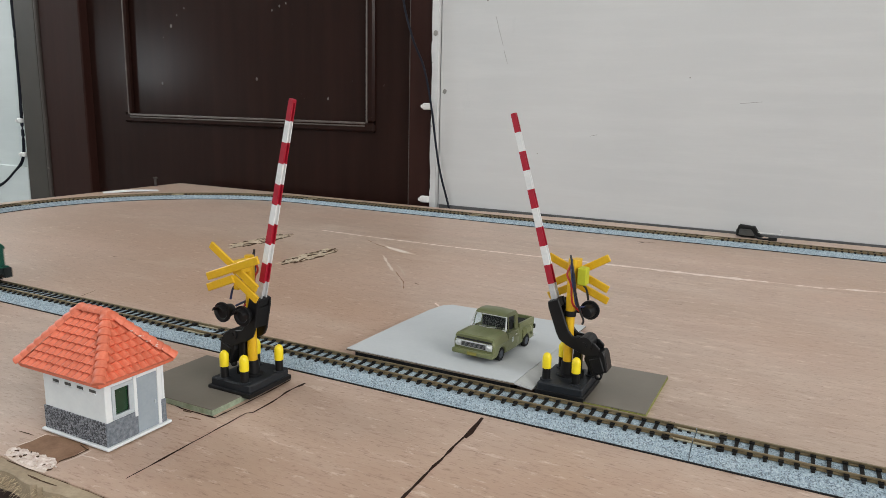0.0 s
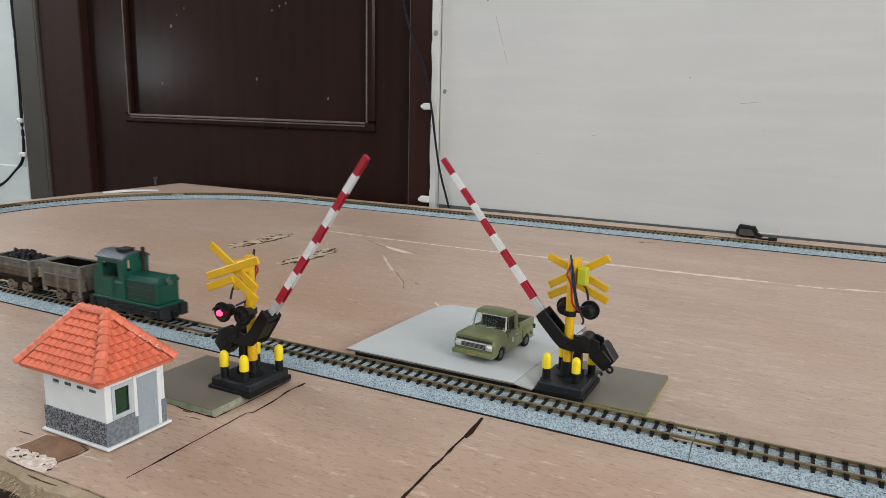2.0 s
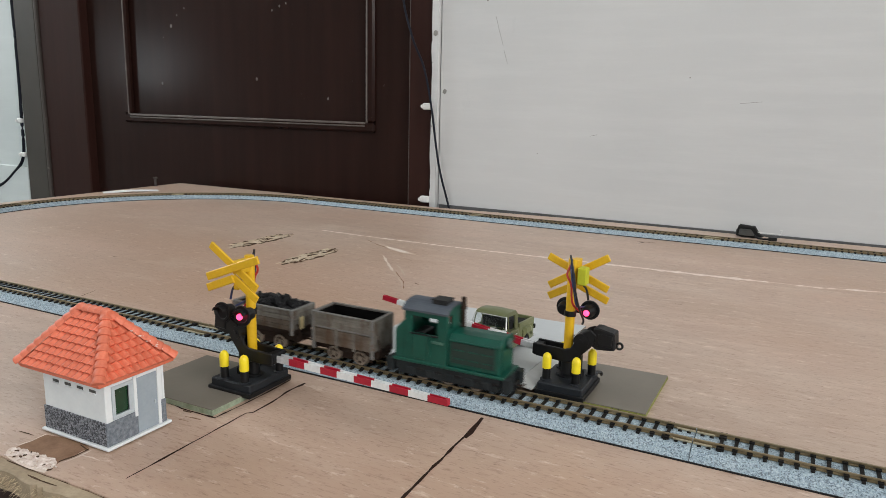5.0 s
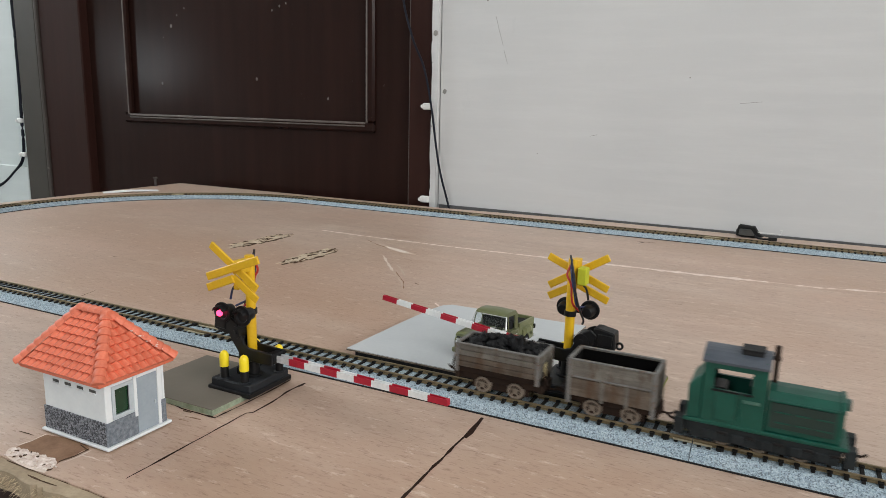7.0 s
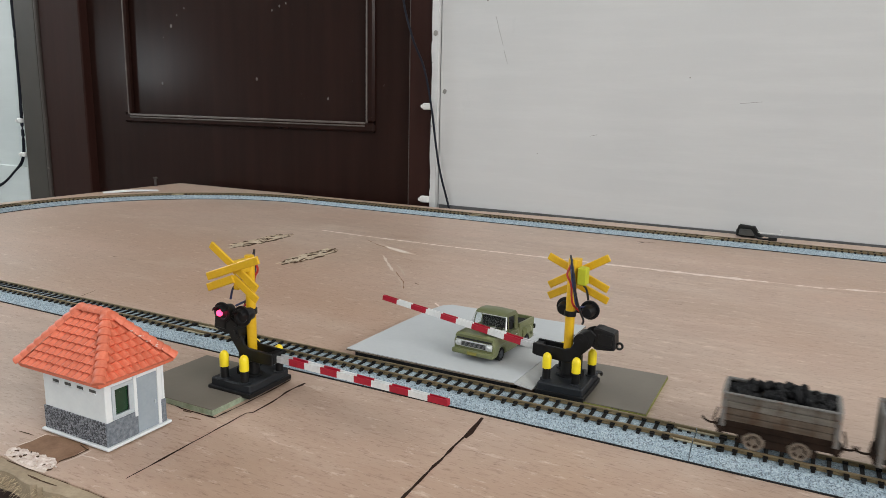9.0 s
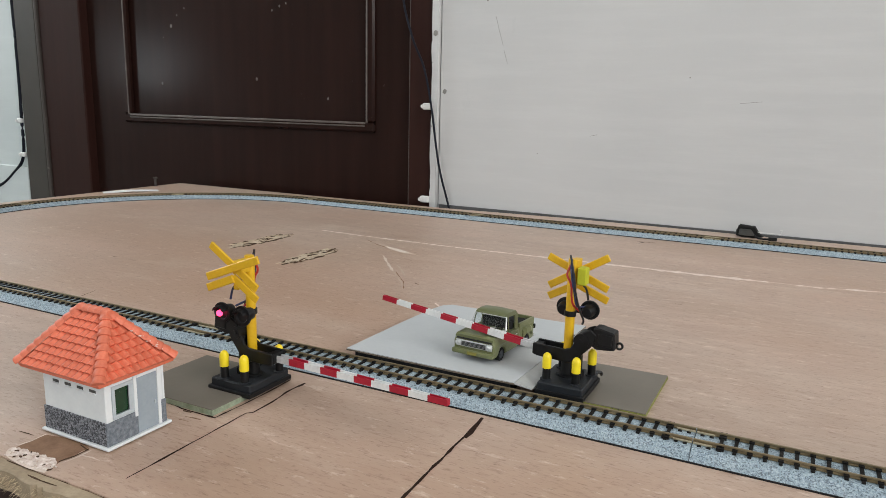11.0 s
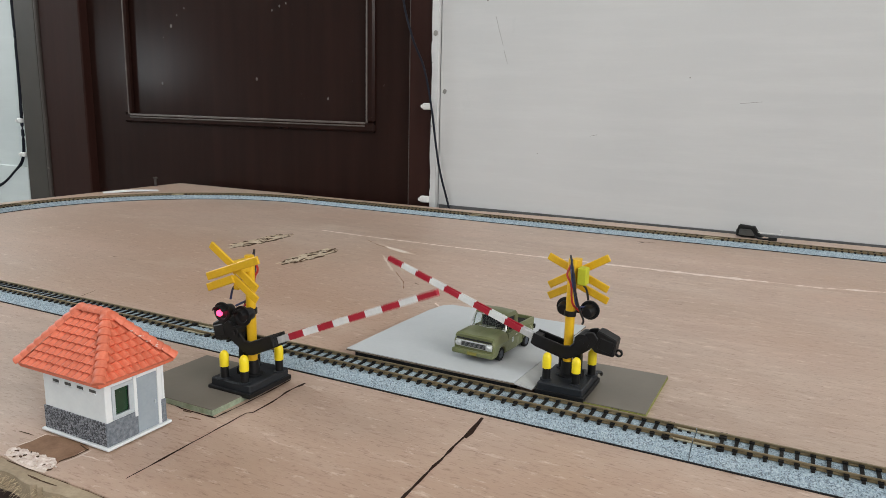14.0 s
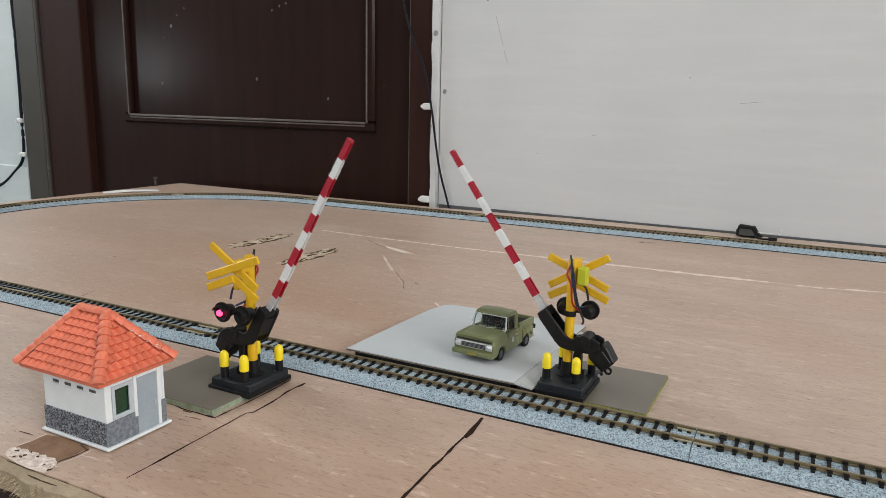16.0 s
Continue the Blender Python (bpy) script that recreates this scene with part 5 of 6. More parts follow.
# ---------------------------------------------------------------- gatekeeper's hut
def hut(m):
    """Local frame: origin at the middle of the floor plate; door and window face +x."""
    h = thing("crossing_hut", m, "small white model hut with an orange tiled hip roof", "model house")
    W, D = 16.6, 12.7                    # half sizes of the walls along x and y
    part("floor_plate", shape(box, -W - 1.4, W + 1.6, -D - 1.4, D + 1.4, 0.55, 1.6, 0.25), HOUSE_WHITE, h)
    # dark inset block, put in as the contact shadow below the raised plate
    part("foot", shape(box, -W, W + 0.2, -D, D, 0.0, 0.56), SEAT, h)
    z1 = 26.0
    # walls with a real window opening in the +x wall
    bm = bmesh.new()
    box(bm, -W, W, -D, -D + 1.2, 8.6, z1, 0.2)
    fw = part("wall", bm, HOUSE_WHITE, h)
    for k in range(4):
        x = -W + 7.2 + k * 6.6
        part("vent_slot", shape(box, x - 1.7, x + 1.7, -D - 0.12, -D + 0.1, 20.6, 21.7, 0.1), RAG_GREY, fw)
        part("vent_sill", shape(box, x - 1.9, x + 1.9, -D - 0.5, -D + 0.1, 20.0, 20.5, 0.1), HOUSE_WHITE, fw)
    part("wall", shape(box, -W, W, D - 1.2, D, 1.6, z1, 0.2), HOUSE_WHITE, h)
    part("wall", shape(box, -W, -W + 1.2, -D + 1.25, D - 1.25, 1.6, z1, 0.2), HOUSE_WHITE, h)
    bm = bmesh.new()
    x0, x1 = W - 1.2, W
    wy0, wy1, wz0, wz1 = -8.9, -3.3, 12.2, 21.6
    dy0, dy1 = 0.0, 9.0
    for a, b, c0, c1 in ((-D + 1.25, wy0, 8.6, z1), (wy1, dy0, 8.6, z1), (dy1, D - 1.25, 8.6, z1), (wy0, wy1, 8.6, wz0), (wy0, wy1, wz1, z1), (dy0, dy1, 23.0, z1)):
        box(bm, x0, x1, a, b, c0, c1)
    part("wall", bm, HOUSE_WHITE, h)
    # dado
    bm = bmesh.new()
    box(bm, -W - 0.35, W + 0.1, -D - 0.5, -D + 0.6, 1.6, 10.4, 0.2)
    part("dado", bm, DADO, h, "dark speckled stone dado")
    bm = bmesh.new()
    box(bm, W - 0.8, W + 0.5, -D - 0.45, dy0 - 0.2, 1.6, 10.4, 0.2)
    box(bm, W - 0.8, W + 0.5, dy1 + 0.2, D, 1.6, 10.6, 0.2)
    part("dado", bm, DADO_LIT, h, "finely speckled blue-grey dado, paler to mimic the lit side")
    # corner strip
    part("corner_post", shape(box, W - 1.0, W + 0.25, -D - 0.2, -D + 2.4, 10.3, z1, 0.2), HOUSE_WHITE, h)
    # window
    bm = bmesh.new()
    for a, b, c0, c1 in ((wy0 - 1.3, wy1 + 2.4, wz1, wz1 + 1.4), (wy0 - 1.3, wy1 + 2.4, wz0 - 1.5, wz0), (wy0 - 1.3, wy0, wz0, wz1), (wy1, wy1 + 2.4, wz0, wz1)):
        box(bm, W - 0.6, W + 0.45, a, b, c0, c1, 0.12)
    wf = part("window_frame", bm, HOUSE_FRAME, h, "light grey window frame")
    part("pane", shape(box, W - 0.9, W - 0.5, wy0, wy1, wz0, wz1), HOUSE_PANE, wf, "dark green window pane")
    # door with white frame
    bm = bmesh.new()
    for a, b, c0, c1 in ((dy0 - 1.3, dy0, 8.6, 24.2), (dy1, dy1 + 1.3, 1.6, 24.2), (dy0, dy1, 23.0, 24.2)):
        box(bm, W - 0.6, W + 0.7, a, b, c0, c1, 0.15)
    part("door_frame", bm, HOUSE_WHITE, h)
    d = part("door", shape(box, W - 0.9, W + 0.35, dy0, dy1, 1.7, 23.0, 0.15), HOUSE_GREY, h, "blue-grey door")
    part("handle", shape(box, W + 0.3, W + 0.8, dy1 - 1.6, dy1 - 1.0, 10.5, 12.0, 0.1), HOUSE_FRAME, d)
    # roof
    EX, EY, EZ, RZ, RH = W + 5.3, D + 3.6, 26.2, 45.0, 7.0
    OX, OY = -2.6, -0.4                 # the roof sits slightly askew on the walls
    bm = bmesh.new()
    a = [(-EX + OX, -EY + OY, EZ), (EX + OX, -EY + OY, EZ), (EX + OX, EY + OY, EZ), (-EX + OX, EY + OY, EZ)]
    t0, t1 = (-RH + OX, OY, RZ), (RH + OX, OY, RZ)
    vs = [bm.verts.new(p) for p in a + [t0, t1]]
    lo = [bm.verts.new((x * 0.97, y * 0.97, z - 1.3)) for x, y, z in a]
    for f in ((0, 1, 5, 4), (1, 2, 5), (2, 3, 4, 5), (3, 0, 4)):
        bm.faces.new([vs[k] for k in f])
    for k in range(4):
        bm.faces.new((lo[k], lo[(k + 1) % 4], vs[(k + 1) % 4], vs[k]))
    bm.faces.new(lo[::-1])
    bmesh.ops.recalc_face_normals(bm, faces=bm.faces)
    roof = part("roof", bm, ROOF, h, "orange pantile hip roof")
    # one pantile: a shallow S across, stepping down at its lower end
    tw, tl = 3.15, 2.95
    tb = bmesh.new()
    prof = [(-tw / 2, 0.0), (-tw * 0.32, 0.95), (-tw * 0.05, 1.3), (tw * 0.18, 0.75), (tw * 0.34, 0.0), (tw / 2, 0.0)]
    lo_r = [tb.verts.new((u, 0, w + 0.85)) for u, w in prof]
    hi_r = [tb.verts.new((u, tl + 0.3, w * 0.75 - 0.15)) for u, w in prof]
    dn = [tb.verts.new((u, 0, -0.2)) for u, w in prof]
    for k in range(len(prof) - 1):
        tb.faces.new((lo_r[k], lo_r[k + 1], hi_r[k + 1], hi_r[k]))
        tb.faces.new((dn[k], dn[k + 1], lo_r[k + 1], lo_r[k]))
    tb.faces.new((dn[0], lo_r[0], hi_r[0]))
    tb.faces.new((dn[-1], hi_r[-1], lo_r[-1]))
    tile = mesh_of("tile", tb, ROOF, True)

    def slope(e0, e1, r0, r1):
        """Lay tiles from the eave e0-e1 up to the ridge r0-r1."""
        e0, e1, r0, r1 = map(Vector, (e0, e1, r0, r1))
        u = (e1 - e0).normalized()
        nrm = u.cross((r0 + r1) / 2 - (e0 + e1) / 2).normalized()
        up = nrm.cross(u)
        height = ((r0 + r1) / 2 - (e0 + e1) / 2).dot(up)
        rows = int(height / tl)
        for j in range(rows):
            f = (j + 0.5) / (height / tl)
            a, b = e0.lerp(r0, f), e1.lerp(r1, f)
            a, b = (a - e0).dot(u) + 0.7, (b - e0).dot(u) - 0.7
            n = max(1, int((b - a) / tw))
            off = ((b - a) - n * tw) / 2
            for k in range(n):
                p = e0 + u * (a + off + (k + 0.5) * tw) + up * (j * tl) + nrm * 0.05
                R = Matrix((u, up, nrm)).transposed().to_4x4()
                R.translation = p * MM
                ob = piece("tile", tile, roof, R)

    slope(a[0], a[1], t0, t1)
    slope(a[1], a[2], t1, t1)
    slope(a[2], a[3], t1, t0)
    slope(a[3], a[0], t0, t0)
    # hip and ridge caps
    cb = bmesh.new()
    n = 5
    ring = [[(2.25 * math.cos(math.pi * k / n) * s, y, 2.0 * math.sin(math.pi * k / n) * s) for k in range(n + 1)] for y, s in ((0, 0.96), (0.5, 1.06), (1.2, 1.0), (3.5, 0.78))]
    loft(cb, ring)
    cap = mesh_of("ridge_cap", cb, ROOF, True)
    for p, q in ((a[0], t0), (a[1], t1), (a[2], t1), (a[3], t0), (t0, t1)):
        p, q = Vector(p), Vector(q)
        d = (q - p)
        L = d.length
        k = 0
        yv = d.normalized()
        xv = yv.cross(Vector((0, 0, 1))).normalized()
        zv = xv.cross(yv)
        while k * 3.2 < L - 0.8:
            R = Matrix((xv, yv, zv)).transposed().to_4x4()
            R = R @ Euler((rnd.uniform(-0.05, 0.05), rnd.uniform(-0.12, 0.12), rnd.uniform(-0.09, 0.09))).to_matrix().to_4x4()
            R.translation = (p + yv * (k * 3.2 + rnd.uniform(-0.25, 0.25)) + zv * 0.35) * MM
            piece("ridge_cap", cap, roof, R)
            k += 1
    bm = bmesh.new()
    r = random.Random(4)
    e = Vector(a[2]).lerp(Vector(t1), 0.15)
    f = Vector(a[2]).lerp(Vector(t1), 0.62)
    for k in range(44):
        p = e.lerp(f, r.random()) + Vector((r.uniform(-0.5, 1.5), r.uniform(-2.0, 0.3), r.uniform(0.9, 1.5)))
        made = bmesh.ops.create_icosphere(bm, subdivisions=1, radius=1)["verts"]
        bmesh.ops.transform(bm, matrix=Matrix.Translation(p) @ Matrix.Diagonal((r.uniform(0.3, 0.8), r.uniform(0.3, 0.7), 0.28, 1)), verts=made)
    part("glue_spots", bm, RESIDUE, roof, "whitish glue spots on the roof hip")
    return h


hut(mm(-197.6, -80.7, 0, 0, 0, 0))


# ---------------------------------------------------------------- train
def wheelset(parent, x, r, gauge, mat):
    b = bmesh.new()
    for s in (-1, 1):
        m = Matrix.Translation((0, s * (gauge - 0.3), 0)) @ Matrix.Rotation(radians(-90 * s), 4, 'X')
        lathe(b, [(0, -0.9), (r + 0.5, -0.9), (r + 0.5, -0.4), (r, -0.2), (r, 1.0), (r - 0.25, 1.1), (r - 0.75, 1.0), (r - 0.9, 0.55), (1.35, 0.55), (1.15, 1.15), (0.7, 1.25), (0.6, 0.9), (0, 0.9)], 20, m)
    rod(b, (0, -gauge, 0), (0, gauge, 0), 0.7, seg=8)
    bmesh.ops.recalc_face_normals(b, faces=b.faces)
    ws = part("wheelset", b, mat, parent, "dusty pale wheels on an axle", at=mm(x, 0, r))
    d = bmesh.new()
    for s in (-1, 1):
        for k in range(5):
            m = Matrix.Translation((0, s * (gauge + 0.24), 0)) @ Matrix.Rotation(k * 2 * math.pi / 5, 4, 'Y')
            q = [(rr_ * math.cos(a_), rr_ * math.sin(a_)) for rr_, a_ in ((1.4, -0.42), (r - 0.95, -0.42), (r - 0.9, 0.0), (r - 0.95, 0.42), (1.4, 0.42))]
            lo = [d.verts.new(m @ Vector((u, -0.12, w))) for u, w in q]
            hi = [d.verts.new(m @ Vector((u, 0.12, w))) for u, w in q]
            d.faces.new(lo[::-1])
            d.faces.new(hi)
            for j in range(5):
                d.faces.new((lo[j], lo[(j + 1) % 5], hi[(j + 1) % 5], hi[j]))
    bmesh.ops.recalc_face_normals(d, faces=d.faces)
    part("wheel_recess", d, WAGON_FRAME, ws, "dark gaps between the wheel spokes")
    return ws


def locomotive():
    """Local frame: z = 0 on the rail heads, front of the bonnet at x = 0, body runs to -x."""
    o = thing("diesel_locomotive", mm(0, 0, 0), "small dark green narrow-gauge model diesel locomotive with grey roof", "model locomotive")
    HW = 8.2
    fp = 8.8
    # frame
    bm = bmesh.new()
    box(bm, -48.5, 1.0, -HW + 1.0, HW - 1.0, 4.0, fp - 1.0, 0.3)
    fr = part("frame", bm, LOCO_FRAME, o)
    for s in (-1, 1):
        bm = bmesh.new()
        box(bm, -47, 0.5, s * (HW - 1.0), s * (HW - 0.3), 2.2, fp - 0.8, 0.2)
        part("side_frame", bm, LOCO_FRAME, fr)
        for x in (-40, -31, -22, -13, -5):
            part("axle_box", shape(box, x - 1.9, x + 1.9, s * (HW - 0.4), s * (HW + 0.5), 2.8, 6.0, 0.35), LOCO_FRAME, fr)
            part("spring", shape(box, x + 2.6, x + 5.6, s * (HW - 0.4), s * (HW + 0.2), 5.0, 6.4, 0.3), BLACK, fr)
    part("footplate", shape(box, -49.0, 2.4, -HW - 0.3, HW + 0.3, fp - 0.9, fp + 0.5, 0.25), LOCO_GREEN, o)
    # buffer beams with steps
    for x, s in ((2.2, 1), (-49.2, -1)):
        bm = bmesh.new()
        for sy in (-1, 1):
            box(bm, x - 0.5 * s, x + 3.0 * s, sy * 3.4, sy * (HW + 0.2), 2.4, fp - 0.2, 0.3)
        box(bm, x - 0.5 * s, x + 1.2 * s, -3.4, 3.4, 4.0, fp - 0.3, 0.2)
        part("buffer_beam", bm, LOCO_FRAME, o, "grey buffer beam with corner steps")
        bm = bmesh.new()
        box(bm, x + 0.6 * s, x + 3.2 * s, -2.2, 2.2, 2.0, 5.6, 0.4)
        part("coupling_pocket", bm, BLACK, o)
        part("coupling_hook", shape(tube, smooth_path([(x + 2.6 * s, 0, 4), (x + 5.0 * s, 0, 4.2), (x + 6.4 * s, 0, 5.2)], 4), 0.45, 6), WAGON_FRAME, o)
    # bonnet
    hz = 21.0
    prof = [(-HW + 0.8, fp + 0.5), (-HW + 0.8, hz), (-HW + 2.8, hz + 2.4), (0, hz + 2.7), (HW - 2.8, hz + 2.4), (HW - 0.8, hz), (HW - 0.8, fp + 0.5)]
    bm = bmesh.new()
    prism(bm, prof, "x", -23.0, 0.0, 0.35)
    hood = part("bonnet", bm, LOCO_GREEN, o)
    bm = bmesh.new()
    prism(bm, [(u * 1.05, w + 0.45) for u, w in prof[1:-1]] + [(HW - 0.4, hz - 0.8), (-HW + 0.4, hz - 0.8)], "x", -1.0, 0.5, 0.2)
    part("radiator_lip", bm, LOCO_GREEN, hood)
    part("radiator", shape(box, 0.0, 0.5, -5.2, 5.2, fp + 2.0, hz - 1.6, 0.2), LOCO_GREEN, hood, "green radiator panel")
    b = bmesh.new()
    lathe(b, [(0, 0.6), (1.0, 0.55), (1.5, 0.1), (1.9, 0.7), (2.1, 0.6), (2.1, -0.6)], 16, Matrix.Translation((1.4, 0, hz + 0.2)) @ Matrix.Rotation(radians(90), 4, 'Y'))
    bmesh.ops.recalc_face_normals(b, faces=b.faces)
    part("headlight", b, LOCO_LAMP, hood, "small dull headlight", smooth=True)
    for s in (-1, 1):
        p = part("bonnet_door", shape(box, -21.6, -2.0, s * (HW - 0.85), s * (HW - 0.45), fp + 2.4, hz - 0.8, 0.15), GRILLE, hood, "dark louvred bonnet door")
        for k in range(3):
            for j in range(3):
                x = -20.2 + k * 6.2
                z = fp + 4.3 + j * 3.7
                part("louvre", shape(box, x, x + 5.0, s * (HW - 0.5), s * (HW - 0.1), z, z + 0.5, 0.1), LOCO_GREEN, p)
    part("handrail", shape(tube, [(-22, -HW + 0.4, hz - 0.2), (-2, -HW + 0.4, hz - 0.2)], 0.28, 6), LOCO_GREEN, hood)
    bm = bmesh.new()
    rod(bm, (-21.4, 3.4, hz + 2.0), (-21.4, 3.4, 31.6), 0.9, seg=10)
    rod(bm, (-21.4, 3.4, 31.5), (-21.4, 3.4, 32.6), 1.4, seg=10)
    rod(bm, (-21.4, 3.4, 32.6), (-21.4, 3.4, 36.6), 1.05, seg=10)
    part("exhaust", bm, WAGON_FRAME, o, "rusty exhaust stack", smooth=True)
    # cab: walls with openings
    cx0, cx1, cz = -43.5, -23.2, 31.4
    zs, zw = 21.4, 28.8
    cab = bmesh.new()
    for s in (-1, 1):
        y0, y1 = s * (HW - 0.9), s * HW
        box(cab, cx0, cx1, y0, y1, fp + 0.5, zs)
        box(cab, cx0, cx1, y0, y1, zw, cz)
        box(cab, cx0, cx0 + 3.4, y0, y1, zs, zw)
        box(cab, cx1 - 4.6, cx1, y0, y1, zs, zw)
    for xa, xb in ((cx0, cx0 + 0.9), (cx1 - 0.9, cx1)):
        box(cab, xa, xb, -HW + 0.92, HW - 0.92, fp + 0.5, 24.5)
        box(cab, xa, xb, -HW + 0.92, HW - 0.92, 30.6, cz + 1.5)
        box(cab, xa, xb, -3.6, 3.6, 24.5, 30.6)
        for s in (-1, 1):
            box(cab, xa, xb, s * (HW - 2.2), s * (HW - 0.92), 24.5, 30.6)
    c = part("cab", cab, LOCO_GREEN, o)
    for s in (-1, 1):
        part("cab_door", shape(box, cx0 + 4.2, cx0 + 11.2, s * HW, s * (HW + 0.35), fp + 1.5, zs - 0.6, 0.12), LOCO_GREEN, c)
        part("door_rail", shape(rod, (cx0 + 12.4, s * (HW + 0.5), fp + 3), (cx0 + 12.4, s * (HW + 0.5), zs), 0.25, seg=6), LOCO_GREEN, c)
        part("name_plate", shape(box, cx0 + 13.2, cx0 + 18.6, s * HW, s * (HW + 0.3), 18.0, 19.2, 0.1), LOCO_PLATE, c, "worn pale number plate")
        part("window_sill", shape(box, cx0 + 3.0, cx1 - 4.2, s * (HW - 0.2), s * (HW + 0.5), zs - 0.7, zs, 0.1), BLACK, c)
    part("control_desk", shape(box, cx1 - 5.5, cx1 - 1.2, -5.5, 5.5, fp + 1, 23.5, 0.3), BLACK, c)
    part("cab_seat", shape(box, cx0 + 2.5, cx0 + 7.5, -5.0, 5.0, fp + 1, 21.0, 0.5), BLACK, c)
    # rear tank, lower than the cab
    bm = bmesh.new()
    prism(bm, [(-48.2, fp + 0.5), (-48.2, 21.4), (-47.4, 22.6), (-43.6, 26.6), (-43.6, fp + 0.5)], "y", -HW + 0.2, HW - 0.2, 0.3)
    part("rear_locker", bm, LOCO_GREEN, o)
    # arched roof
    n = 8
    top = [(-8.9 + 17.8 * k / n, cz + 0.2 + 3.0 * (1 - abs(2 * k / n - 1) ** 2.6)) for k in range(n + 1)]
    prof = top + [(u, w - 0.9) for u, w in top[::-1]]
    bm = bmesh.new()
    prism(bm, prof, "x", cx0 - 0.9, cx1 + 0.5)
    rf = part("roof", bm, LOCO_ROOF, o, "slate grey arched cab roof")
    bm = bmesh.new()
    prism(bm, [(u, w - 0.3) for u, w in top[1:-1]] + [(7, cz - 0.6), (-7, cz - 0.6)], "x", cx1 - 0.8, cx1 + 0.2)
    prism(bm, [(u, w - 0.3) for u, w in top[1:-1]] + [(7, cz - 0.6), (-7, cz - 0.6)], "x", cx0 - 0.2, cx0 + 0.8)
    part("roof_end", bm, LOCO_GREEN, rf)
    bm = bmesh.new()
    box(bm, cx1 - 9.0, cx1 - 2.2, -4.8, 1.5, cz + 2.6, cz + 4.4, 0.3)
    box(bm, cx1 - 9.4, cx1 - 1.8, -5.2, 1.9, cz + 4.3, cz + 4.8, 0.15)
    part("roof_hatch", bm, SEAT, rf, "dark roof vent hatch")
    ws = [wheelset(o, x, 3.7, 4.6, WHEEL) for x in (-36, -24, -11)]
    return o, ws


